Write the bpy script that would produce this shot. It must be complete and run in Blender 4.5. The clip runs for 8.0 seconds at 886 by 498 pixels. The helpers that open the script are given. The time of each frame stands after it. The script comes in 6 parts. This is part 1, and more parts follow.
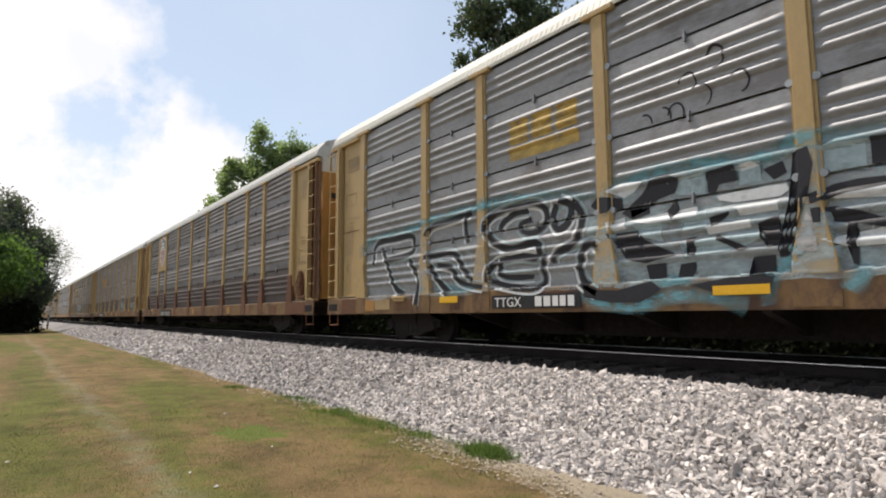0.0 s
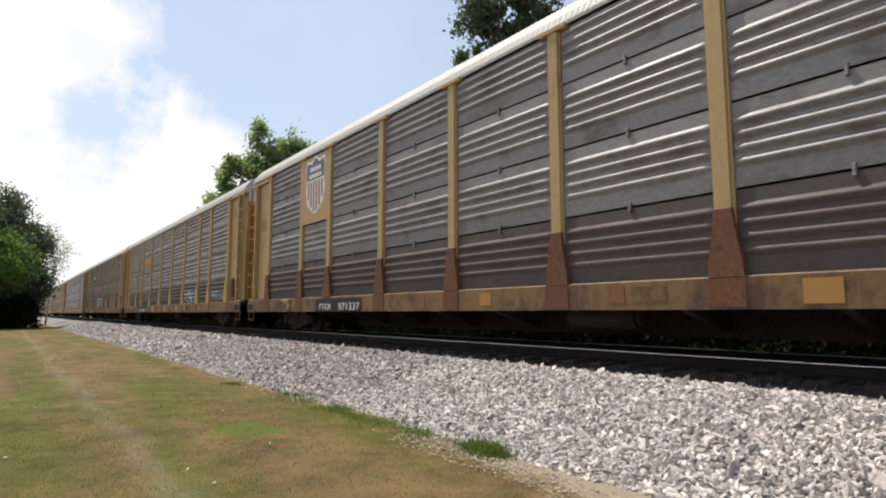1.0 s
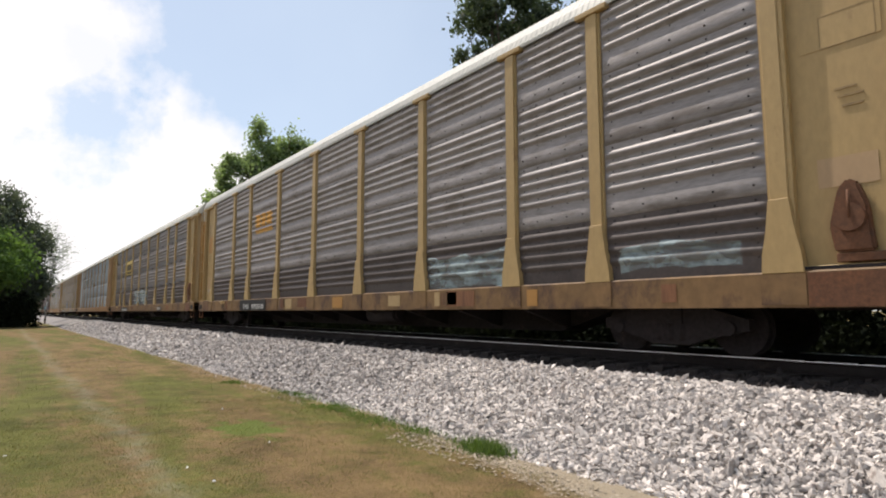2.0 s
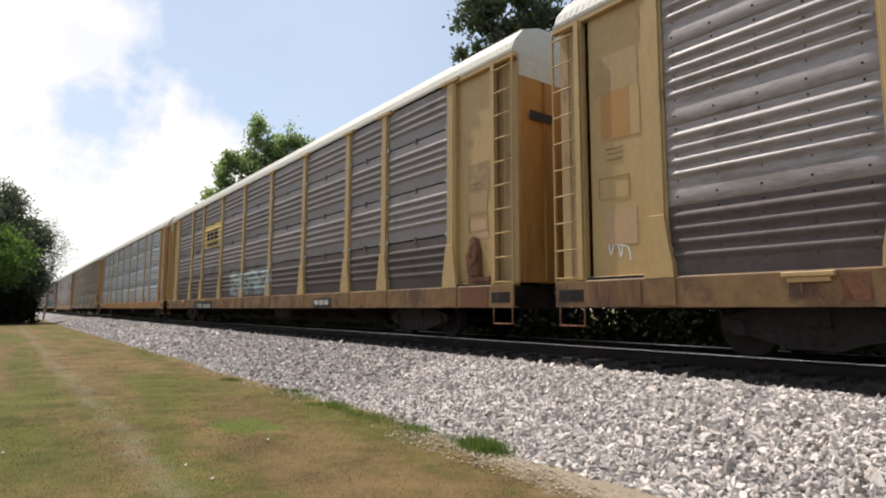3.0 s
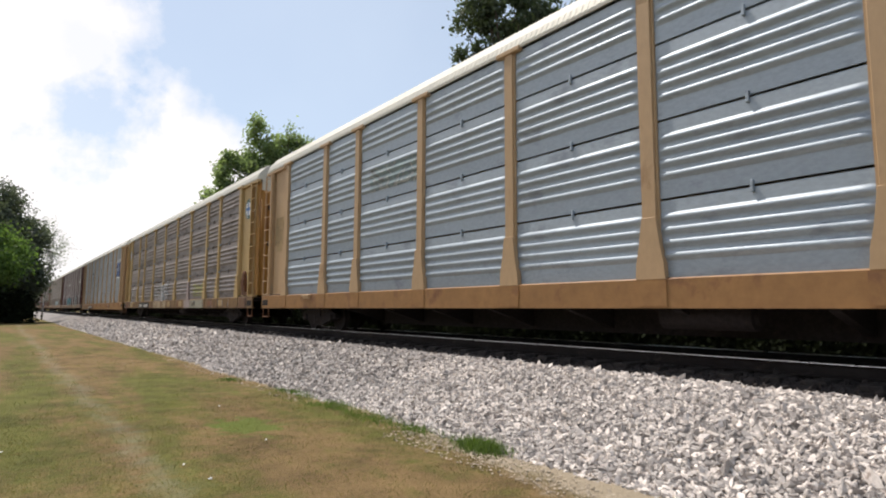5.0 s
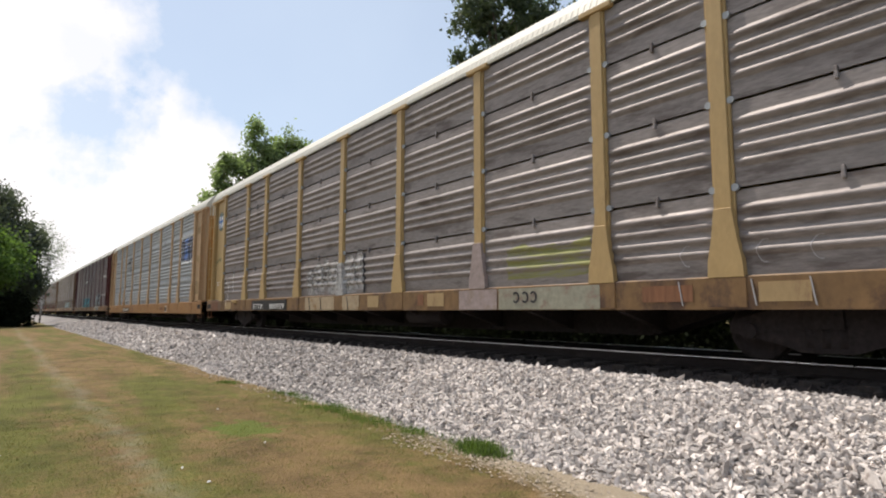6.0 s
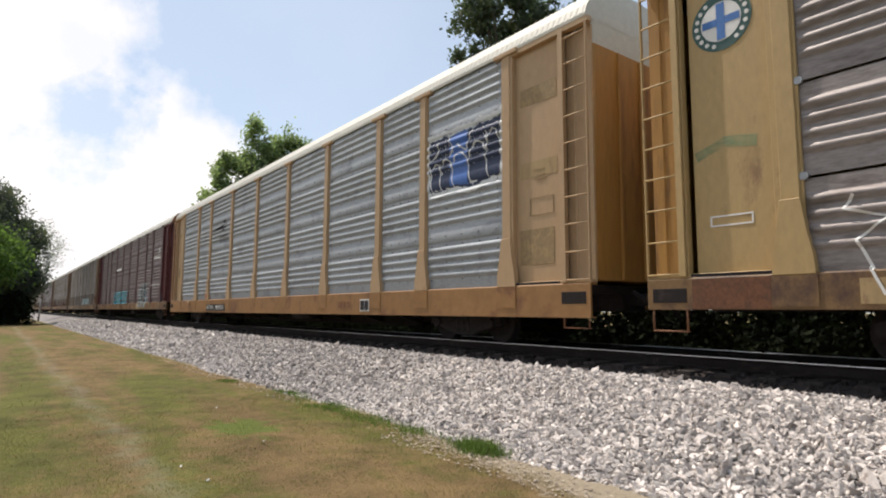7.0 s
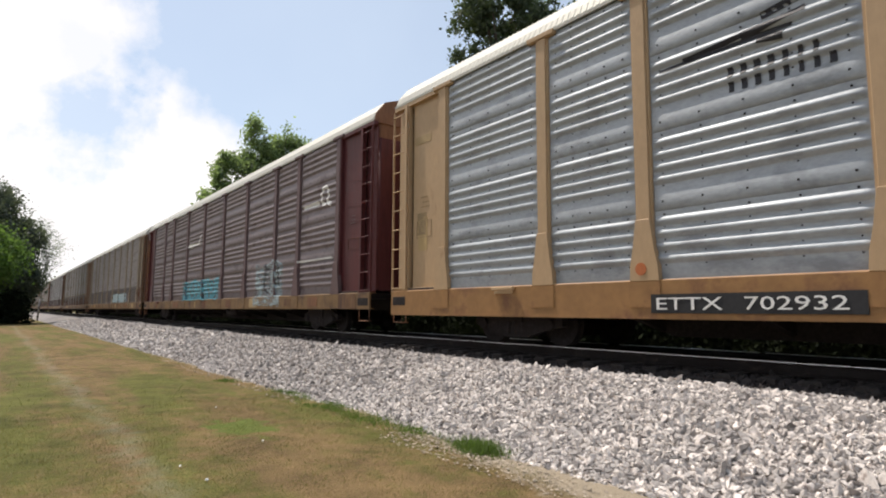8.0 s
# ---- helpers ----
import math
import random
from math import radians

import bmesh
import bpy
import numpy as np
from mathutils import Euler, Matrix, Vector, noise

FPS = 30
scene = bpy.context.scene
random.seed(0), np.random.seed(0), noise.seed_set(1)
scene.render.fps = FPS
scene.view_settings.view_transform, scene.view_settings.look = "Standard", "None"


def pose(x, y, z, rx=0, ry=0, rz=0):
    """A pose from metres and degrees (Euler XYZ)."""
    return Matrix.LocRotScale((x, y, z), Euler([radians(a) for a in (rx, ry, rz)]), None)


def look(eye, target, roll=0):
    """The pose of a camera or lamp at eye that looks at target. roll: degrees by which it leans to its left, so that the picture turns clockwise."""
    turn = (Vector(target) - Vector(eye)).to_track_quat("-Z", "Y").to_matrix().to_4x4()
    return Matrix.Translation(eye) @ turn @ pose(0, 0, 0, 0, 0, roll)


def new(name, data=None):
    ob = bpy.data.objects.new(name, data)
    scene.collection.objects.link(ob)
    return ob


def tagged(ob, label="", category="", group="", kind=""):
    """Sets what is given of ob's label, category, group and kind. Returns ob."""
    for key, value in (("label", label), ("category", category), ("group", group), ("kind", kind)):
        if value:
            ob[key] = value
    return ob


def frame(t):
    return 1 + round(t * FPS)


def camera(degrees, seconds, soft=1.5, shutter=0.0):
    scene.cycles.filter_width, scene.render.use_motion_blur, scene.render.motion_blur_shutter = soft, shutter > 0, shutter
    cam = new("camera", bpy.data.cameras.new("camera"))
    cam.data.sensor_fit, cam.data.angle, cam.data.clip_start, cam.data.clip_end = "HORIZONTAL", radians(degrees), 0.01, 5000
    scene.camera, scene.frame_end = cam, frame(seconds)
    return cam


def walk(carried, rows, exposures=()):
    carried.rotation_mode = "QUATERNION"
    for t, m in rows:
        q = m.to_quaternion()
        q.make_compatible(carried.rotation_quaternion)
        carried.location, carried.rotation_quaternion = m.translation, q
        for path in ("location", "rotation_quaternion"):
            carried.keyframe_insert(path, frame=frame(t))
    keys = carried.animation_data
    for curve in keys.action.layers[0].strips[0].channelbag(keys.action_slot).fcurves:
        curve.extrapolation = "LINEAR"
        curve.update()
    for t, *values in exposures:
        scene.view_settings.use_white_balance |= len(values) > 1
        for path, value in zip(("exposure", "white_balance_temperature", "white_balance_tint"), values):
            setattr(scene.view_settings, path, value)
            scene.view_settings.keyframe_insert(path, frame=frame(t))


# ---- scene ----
EYE = (0.0, 0.0, 0.618)
YAW, PITCH, ROLL = 36.982, 5.839, 0.084


def aim(dyaw, dpitch, droll):
    a, b = radians(YAW + dyaw), radians(PITCH + dpitch)
    way = Vector((math.sin(a) * math.cos(b), math.cos(a) * math.cos(b), math.sin(b)))
    return look(EYE, Vector(EYE) + way, ROLL + droll)


cam = camera(74.49, 8.0, soft=2.0)
walk(cam, [(t, aim(*a)) for t, a in (
    (0, (-0.331, 0.598, -0.464)),
    (0.5, (-0.272, 0.492, -0.348)),
    (1, (-0.222, 0.382, -0.176)),
    (1.5, (-0.176, 0.318, -0.238)),
    (3, (-0.079, 0.063, 0.002)),
    (3.5, (-0.035, 0.038, 0.090)),
    (4, (0.000, -0.000, -0.000)),
    (4.5, (-0.008, 0.045, 0.167)),
    (6, (0.172, 0.312, -0.007)),
    (6.5, (0.207, 0.285, -0.150)),
    (7, (0.237, 0.234, 0.142)),
    (7.5, (0.289, 0.240, 0.240)),
    (8, (0.297, 0.220, 0.207)),
)], exposures=[(0.0, 0.0, 6700, 13.0), (8.0, 0.0, 6700, 13.0)])

# ---- light: high sun ahead of the camera, almost above the track ----
SUN = Vector((-0.125, 0.50, 1.0)).normalized()
sun_data = bpy.data.lights.new("sun", "SUN")
sun_data.energy, sun_data.angle, sun_data.color = 4.7, radians(0.55), (1.0, 0.94, 0.85)
sun = new("sun", sun_data)
sun.matrix_world = look((0, 0, 60), Vector((0, 0, 60)) - SUN)

world = bpy.data.worlds.new("sky")
scene.world = world
world.use_nodes = True
wt = world.node_tree
wt.nodes.clear()


def wnode(kind, **kw):
    n = wt.nodes.new(kind)
    for k, v in kw.items():
        n.inputs[k].default_value = v
    return n


w_out = wnode("ShaderNodeOutputWorld")
w_bg = wnode("ShaderNodeBackground", Strength=0.135)
w_sky = wnode("ShaderNodeTexSky")
w_sky.sky_type = "NISHITA"
w_sky.sun_disc = False
w_sky.sun_elevation = math.asin(SUN.z)
w_sky.sun_rotation = math.atan2(SUN.x, SUN.y)
w_sky.dust_density = 0.6
w_sky.air_density = 1.0
w_co = wnode("ShaderNodeTexCoord")


def wmath(op, a, b=None, clamp=False):
    n = wt.nodes.new("ShaderNodeMath")
    n.operation, n.use_clamp = op, clamp
    for i, v in enumerate((a, b)):
        if v is None:
            continue
        if isinstance(v, (int, float)):
            n.inputs[i].default_value = v
        else:
            wt.links.new(v, n.inputs[i])
    return n.outputs[0]


def wblob(way, width, soft):
    """1 inside a cone of sky about a direction, 0 outside it."""
    d = wt.nodes.new("ShaderNodeVectorMath")
    d.operation = "DISTANCE"
    d.inputs[1].default_value = Vector(way).normalized()
    wt.links.new(w_co.outputs["Generated"], d.inputs[0])
    n = wt.nodes.new("ShaderNodeMath")
    n.operation = "MULTIPLY_ADD"
    wt.links.new(d.outputs["Value"], n.inputs[0])
    n.inputs[1].default_value = -1.0 / soft
    n.inputs[2].default_value = width / soft
    return n.outputs[0]


def wnoise(scale, detail, rough=0.55):
    n = wnode("ShaderNodeTexNoise", Scale=scale, Detail=detail, Roughness=rough)
    wt.links.new(w_co.outputs["Generated"], n.inputs["Vector"])
    return n.outputs["Fac"]


# a bank of cumulus low ahead, ragged at its edge, with one open hole
bank = wmath("MAXIMUM", wblob((0.011, 0.930, 0.367), 0.155, 0.06), wblob((0.112, 0.988, 0.105), 0.273, 0.07))
bank = wmath("MAXIMUM", bank, wblob((-0.7, 0.6, 0.25), 0.6, 0.15))
puff = wmath("MULTIPLY", wmath("SUBTRACT", wnoise(9.0, 8.0, 0.6), 0.5), 3.0)
bank = wmath("ADD", bank, puff)
hole = wmath("ADD", wblob((0.088, 0.958, 0.272), 0.092, 0.07), wmath("MULTIPLY", wmath("SUBTRACT", wnoise(14.0, 7.0, 0.6), 0.5), 3.6))
hole = wmath("MULTIPLY", wmath("MULTIPLY", hole, 1.0, True), 0.88)
veil = wmath("ADD", wblob((0.088, 0.936, 0.345), 0.085, 0.05), wmath("MULTIPLY", wmath("SUBTRACT", wnoise(7.0, 7.0, 0.6), 0.5), 4.0))
hole = wmath("MAXIMUM", hole, wmath("MULTIPLY", wmath("MULTIPLY", veil, 1.0, True), 0.30))
far_puffs = wmath("MULTIPLY", wmath("SUBTRACT", wnoise(2.3, 8.0), 0.60), 6.0, True)
bank = wmath("MAXIMUM", wmath("MULTIPLY", bank, 1.0, True), wmath("MULTIPLY", far_puffs, 0.25))
bank = wmath("SUBTRACT", bank, hole, True)
thin = wmath("ADD", wmath("MULTIPLY", wnoise(2.0, 4.0), 0.30), 0.32)


def wmix(fac, a, b):
    n = wt.nodes.new("ShaderNodeMix")
    n.data_type = "RGBA"
    wt.links.new(fac, n.inputs["Factor"])
    wt.links.new(a, n.inputs["A"])
    n.inputs["B"].default_value = (*b, 1)
    return n.outputs["Result"]


hazy = wmix(thin, w_sky.outputs["Color"], (6.2, 7.3, 8.3))
clouded = wmix(bank, hazy, (8.0, 8.0, 8.15))
wt.links.new(clouded, w_bg.inputs["Color"])
wt.links.new(w_bg.outputs[0], w_out.inputs[0])


# ---- materials ----
def ramp_of(nt, fac, stops):
    r = nt.nodes.new("ShaderNodeValToRGB")
    els = r.color_ramp.elements
    while len(els) < len(stops):
        els.new(0.5)
    for e, (p, c) in zip(els, stops):
        e.position, e.color = p, (*c, 1)
    nt.links.new(fac, r.inputs[0])
    return r.outputs[0]


def tint(c, k):
    return tuple(min(1.0, max(0.0, v * k)) for v in c)


def mix_rgb(nt, fac, a, b, mode="MIX"):
    m = nt.nodes.new("ShaderNodeMix")
    m.data_type, m.blend_type = "RGBA", mode
    for key, v in (("Factor", fac), ("A", a), ("B", b)):
        if isinstance(v, (int, float)):
            m.inputs[key].default_value = v
        elif isinstance(v, tuple):
            m.inputs[key].default_value = (*v, 1)
        else:
            nt.links.new(v, m.inputs[key])
    return m.outputs["Result"]


def noise_of(nt, vec, scale, detail=5, rough=0.6, squash=(1, 1, 1)):
    mp = nt.nodes.new("ShaderNodeMapping")
    mp.inputs["Scale"].default_value = squash
    nt.links.new(vec, mp.inputs["Vector"])
    n = nt.nodes.new("ShaderNodeTexNoise")
    n.inputs["Scale"].default_value = scale
    n.inputs["Detail"].default_value = detail
    n.inputs["Roughness"].default_value = rough
    nt.links.new(mp.outputs[0], n.inputs["Vector"])
    return n.outputs["Fac"]


def material(name, base, rough=0.6, metal=0.0, vary=0.25, grain=30.0, stain=None, stain_at=0.6, stain_scale=1.2,
             squash=(1, 1, 1), bump=0.0, bump_scale=60.0, island=0.0, spread=1.0, spec=0.4):
    """A weathered surface: base colour, two scales of variation, an optional stain colour in patches, fine relief."""
    m = bpy.data.materials.new(name)
    m.use_nodes = True
    nt = m.node_tree
    b = nt.nodes["Principled BSDF"]
    co = nt.nodes.new("ShaderNodeTexCoord")
    info = nt.nodes.new("ShaderNodeObjectInfo")
    off = nt.nodes.new("ShaderNodeVectorMath")
    off.operation = "MULTIPLY_ADD"
    off.inputs[0].default_value = (37.0, 53.0, 71.0)
    nt.links.new(info.outputs["Random"], off.inputs[1])
    nt.links.new(co.outputs["Object"], off.inputs[2])
    vec = off.outputs[0]
    fine = noise_of(nt, vec, grain, 4, 0.65, squash)
    broad = noise_of(nt, vec, stain_scale, 5, 0.6, squash)
    col = ramp_of(nt, fine, [(0.25, tint(base, 1 - vary)), (0.75, tint(base, 1 + vary))])
    col = mix_rgb(nt, 1.0, col, ramp_of(nt, broad, [(0.3, tint((1, 1, 1), 1 - vary * 0.8)), (0.7, (1, 1, 1))]), "MULTIPLY")
    if stain:
        other = noise_of(nt, vec, stain_scale * 1.7, 7, 0.7, squash)
        mask = ramp_of(nt, other, [(stain_at, (0, 0, 0)), (min(0.99, stain_at + 0.12), (1, 1, 1))])
        col = mix_rgb(nt, mask, col, stain)
    if island:
        geo = nt.nodes.new("ShaderNodeNewGeometry")
        lo, hi = 1 - island, 1 + island
        col = mix_rgb(nt, 1.0, col, ramp_of(nt, geo.outputs["Random Per Island"], [(0.0, (lo, lo, lo)), (1.0, (hi, hi * 0.99, hi * 0.97))]), "MULTIPLY")
    if spread != 1.0:
        col = mix_rgb(nt, 1.0, col, ramp_of(nt, info.outputs["Random"], [(0.0, (spread, spread, spread)), (1.0, (1, 1, 1))]), "MULTIPLY")
    nt.links.new(col, b.inputs["Base Color"])
    nt.links.new(ramp_of(nt, broad, [(0.2, (rough * 0.8,) * 3), (0.8, (min(1, rough * 1.2),) * 3)]), b.inputs["Roughness"])
    b.inputs["Metallic"].default_value = metal
    b.inputs["Specular IOR Level"].default_value = spec
    if bump:
        bp = nt.nodes.new("ShaderNodeBump")
        bp.inputs["Strength"].default_value = bump
        bp.inputs["Distance"].default_value = 0.02
        nt.links.new(noise_of(nt, vec, bump_scale, 6, 0.65), bp.inputs["Height"])
        nt.links.new(bp.outputs[0], b.inputs["Normal"])
    return m


DOWN = (1, 1, 0.16)     # streaks that run down
ALONG = (1, 0.12, 1)    # streaks that run along the car
RUST = (0.16, 0.07, 0.035)
M = {}
M["yellow"] = material("yellow_car_paint", (0.43, 0.295, 0.13), 0.55, 0, 0.10, 14, (0.24, 0.145, 0.07), 0.60, 1.1, (1, 1, 0.45), 0.06, 40)
M["yellow_old"] = material("faded_yellow_car_paint", (0.38, 0.265, 0.13), 0.65, 0, 0.12, 12, (0.22, 0.13, 0.07), 0.57, 1.2, (1, 1, 0.45), 0.08, 40)
M["orange"] = material("orange_yellow_car_paint", (0.38, 0.195, 0.055), 0.5, 0, 0.06, 14, (0.33, 0.16, 0.06), 0.62, 0.8, ALONG, 0.05, 40)
M["sill_yellow"] = material("grimy_patched_yellow_sill_paint", (0.205, 0.118, 0.050), 0.65, 0, 0.26, 9, (0.08, 0.043, 0.027), 0.49, 1.3, (1, 0.6, 0.45), 0.08, 40)
M["sill_orange"] = material("streaked_orange_sill_paint", (0.295, 0.152, 0.056), 0.6, 0, 0.18, 9, (0.17, 0.075, 0.036), 0.535, 1.3, (1, 0.5, 0.5), 0.06, 40)
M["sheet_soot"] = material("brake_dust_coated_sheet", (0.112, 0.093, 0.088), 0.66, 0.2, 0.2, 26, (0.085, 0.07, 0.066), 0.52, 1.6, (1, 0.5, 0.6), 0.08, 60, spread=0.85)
M["brown"] = material("rusty_brown_car_paint", (0.22, 0.10, 0.05), 0.75, 0, 0.3, 16, (0.10, 0.05, 0.03), 0.58, 1.2, DOWN, 0.1, 50)
M["tan"] = material("tan_car_paint", (0.44, 0.295, 0.165), 0.6, 0, 0.08, 12, (0.30, 0.18, 0.09), 0.61, 1.0, (1, 1, 0.45), 0.05, 40)
M["door_tan"] = material("grimy_orange_tan_door_paint", (0.40, 0.205, 0.05), 0.65, 0, 0.16, 12, (0.15, 0.075, 0.036), 0.55, 0.9, DOWN, 0.06, 40)
M["rust"] = material("rust", RUST, 0.85, 0, 0.35, 20, (0.08, 0.045, 0.03), 0.55, 2.5, (1, 1, 1), 0.15, 60)
M["post_plum"] = material("plum_brown_post_paint", (0.135, 0.085, 0.082), 0.65, 0, 0.2, 14, (0.09, 0.05, 0.05), 0.58, 1.0, (1, 1, 0.45), 0.06, 40)
M["post_dust"] = material("greyish_tan_post_paint", (0.26, 0.20, 0.145), 0.7, 0, 0.15, 12, (0.16, 0.11, 0.08), 0.57, 1.0, (1, 1, 0.45), 0.06, 40)
M["door_rust"] = material("rust_streaked_orange_door_paint", (0.33, 0.15, 0.04), 0.7, 0, 0.2, 12, (0.12, 0.045, 0.025), 0.50, 1.0, DOWN, 0.08, 40)
M["faint"] = material("faint_worn_stencil", (0.29, 0.20, 0.10), 0.65, 0, 0.2, 14, (0.36, 0.245, 0.115), 0.5, 4)
M["notice"] = material("faded_pinkish_notice", (0.46, 0.33, 0.27), 0.6, 0, 0.15, 14, (0.36, 0.22, 0.15), 0.55, 4)
M["maroon"] = material("maroon_car_paint", (0.10, 0.022, 0.022), 0.6, 0, 0.25, 14, (0.16, 0.10, 0.08), 0.62, 1.0, DOWN, 0.06, 40)
M["roof"] = material("pale_roof_sheet", (0.53, 0.515, 0.45), 0.55, 0.1, 0.1, 10, (0.40, 0.36, 0.27), 0.62, 0.7, (1, 1, 1), 0.05, 30)
M["roof_dull"] = material("weathered_roof_sheet", (0.46, 0.455, 0.42), 0.6, 0.15, 0.15, 10, (0.30, 0.27, 0.22), 0.6, 0.7, (1, 1, 1), 0.05, 30)
M["galv"] = material("galvanised_sheet", (0.385, 0.41, 0.43), 0.58, 0.38, 0.14, 24, (0.25, 0.265, 0.28), 0.53, 1.4, (1, 0.4, 0.8), 0.08, 60, spread=0.9)
M["galv_blue"] = material("bluish_galvanised_sheet", (0.37, 0.425, 0.475), 0.55, 0.4, 0.12, 24, (0.24, 0.275, 0.315), 0.56, 1.4, (1, 0.4, 0.8), 0.08, 60, spread=0.9)
M["galv_dark"] = material("grimy_galvanised_sheet", (0.325, 0.327, 0.332), 0.57, 0.4, 0.18, 26, (0.21, 0.20, 0.195), 0.52, 1.6, (1, 0.35, 0.8), 0.1, 60, spread=0.86)
M["galv_soot"] = material("sooty_galvanised_sheet", (0.275, 0.266, 0.268), 0.57, 0.4, 0.2, 26, (0.165, 0.15, 0.145), 0.52, 1.6, (1, 0.35, 0.8), 0.1, 60, spread=0.86)
M["galv_warm"] = material("weathered_brownish_sheet", (0.335, 0.308, 0.30), 0.58, 0.38, 0.22, 30, (0.19, 0.165, 0.15), 0.52, 2.2, (1, 0.2, 1), 0.1, 60, spread=0.84)
M["galv_worn"] = material("streaked_weathered_sheet", (0.31, 0.277, 0.263), 0.58, 0.38, 0.26, 30, (0.15, 0.125, 0.115), 0.51, 2.2, (1, 0.2, 1), 0.12, 60, spread=0.84)
M["bay_rust"] = material("rust_streaked_ladder_bay", (0.17, 0.09, 0.043), 0.8, 0, 0.3, 14, (0.075, 0.038, 0.028), 0.48, 1.3, DOWN, 0.1, 50)
M["galv_plum"] = material("dark_plum_grey_sheet", (0.25, 0.23, 0.23), 0.56, 0.4, 0.15, 26, (0.165, 0.15, 0.147), 0.54, 1.5, (1, 0.35, 0.8), 0.1, 60, spread=0.88)
M["sheet_maroon"] = material("maroon_brown_sheet", (0.24, 0.20, 0.202), 0.56, 0.4, 0.18, 24, (0.125, 0.09, 0.09), 0.55, 1.4, (1, 0.4, 0.7), 0.08, 60, spread=0.84)
M["black"] = material("grimy_black_steel", (0.027, 0.022, 0.023), 0.85, 0.0, 0.4, 18, (0.045, 0.034, 0.03), 0.6, 2.0, (1, 1, 1), 0.15, 50, spec=0.2)
M["sign_black"] = material("black_stencil_panel", (0.02, 0.02, 0.022), 0.6, 0, 0.3, 20)
M["white"] = material("white_stencil_paint", (0.74, 0.73, 0.70), 0.6, 0, 0.08, 20, (0.5, 0.48, 0.44), 0.64, 3)
M["soot"] = material("black_spray_paint", (0.02, 0.02, 0.026), 0.6, 0, 0.3, 20)
M["spray_white"] = material("white_spray_paint", (0.66, 0.68, 0.68), 0.6, 0, 0.12, 14, (0.42, 0.46, 0.47), 0.58, 3)
M["spray_ice"] = material("pale_ice_blue_spray_paint", (0.36, 0.46, 0.48), 0.6, 0, 0.2, 12, (0.24, 0.29, 0.30), 0.55, 3)
M["spray_blue"] = material("blue_spray_paint", (0.07, 0.17, 0.48), 0.6, 0, 0.2, 12)
M["spray_navy"] = material("navy_spray_paint", (0.025, 0.04, 0.09), 0.6, 0, 0.2, 12)
M["spray_orange"] = material("orange_spray_paint", (0.62, 0.33, 0.07), 0.6, 0, 0.15, 12)
M["spray_lime"] = material("faded_lime_spray_paint", (0.29, 0.29, 0.11), 0.7, 0.2, 0.3, 14, (0.27, 0.245, 0.225), 0.46, 5, (1, 0.12, 1))
M["spray_worn"] = material("worn_white_spray_paint", (0.47, 0.465, 0.455), 0.65, 0.2, 0.2, 16, (0.27, 0.25, 0.24), 0.52, 5, (1, 0.12, 1))
M["spray_grey"] = material("greyish_green_overspray", (0.30, 0.29, 0.22), 0.7, 0, 0.2, 10, (0.24, 0.17, 0.13), 0.52, 2.5)
M["spray_pink"] = material("greyish_pink_overspray", (0.34, 0.27, 0.25), 0.7, 0, 0.2, 10, (0.26, 0.20, 0.16), 0.55, 2.5)
M["spray_tan"] = material("pale_tan_overspray", (0.40, 0.31, 0.20), 0.7, 0, 0.2, 10, (0.27, 0.17, 0.08), 0.52, 2.5)
M["spray_drip"] = material("thin_grey_drips", (0.40, 0.39, 0.39), 0.7, 0, 0.2, 10)
M["sign_gold"] = material("golden_yellow_sign_paint", (0.54, 0.40, 0.14), 0.55, 0, 0.15, 12, (0.40, 0.27, 0.09), 0.6, 2)
M["reflector"] = material("amber_reflector_strip", (0.80, 0.45, 0.03), 0.35, 0, 0.08, 20)
M["shield_red"] = material("faded_red_sign_paint", (0.36, 0.20, 0.19), 0.6, 0, 0.15, 16)
M["shield_navy"] = material("slate_blue_sign_paint", (0.12, 0.14, 0.19), 0.6, 0, 0.15, 16)
M["emblem_blue"] = material("emblem_blue_paint", (0.05, 0.16, 0.42), 0.55, 0, 0.1, 16)
M["emblem_green"] = material("emblem_dark_green_paint", (0.04, 0.10, 0.09), 0.55, 0, 0.1, 16)



def sprayed_mix(name, stops, seed):
    """Overlapping sprayed shapes: hard-edged patches of a few colours."""
    m = bpy.data.materials.new(name)
    m.use_nodes = True
    nt = m.node_tree
    b = nt.nodes["Principled BSDF"]
    co = nt.nodes.new("ShaderNodeTexCoord").outputs["Object"]
    mp = nt.nodes.new("ShaderNodeMapping")
    mp.inputs["Location"].default_value = (0, seed, seed)
    mp.inputs["Scale"].default_value = (0.0, 0.8, 1.5)
    nt.links.new(co, mp.inputs["Vector"])
    n = nt.nodes.new("ShaderNodeTexNoise")
    n.inputs["Scale"].default_value, n.inputs["Detail"].default_value, n.inputs["Roughness"].default_value = 1.5, 3.0, 0.45
    n.inputs["Distortion"].default_value = 1.3
    nt.links.new(mp.outputs[0], n.inputs["Vector"])
    col = ramp_of(nt, n.outputs["Fac"], stops)
    grime = noise_of(nt, co, 6, 5, 0.7, (1, 0.25, 2.5))
    col = mix_rgb(nt, 1.0, col, ramp_of(nt, grime, [(0.3, (0.55, 0.55, 0.55)), (0.7, (1, 1, 1))]), "MULTIPLY")
    nt.links.new(col, b.inputs["Base Color"])
    b.inputs["Roughness"].default_value = 0.6
    return m


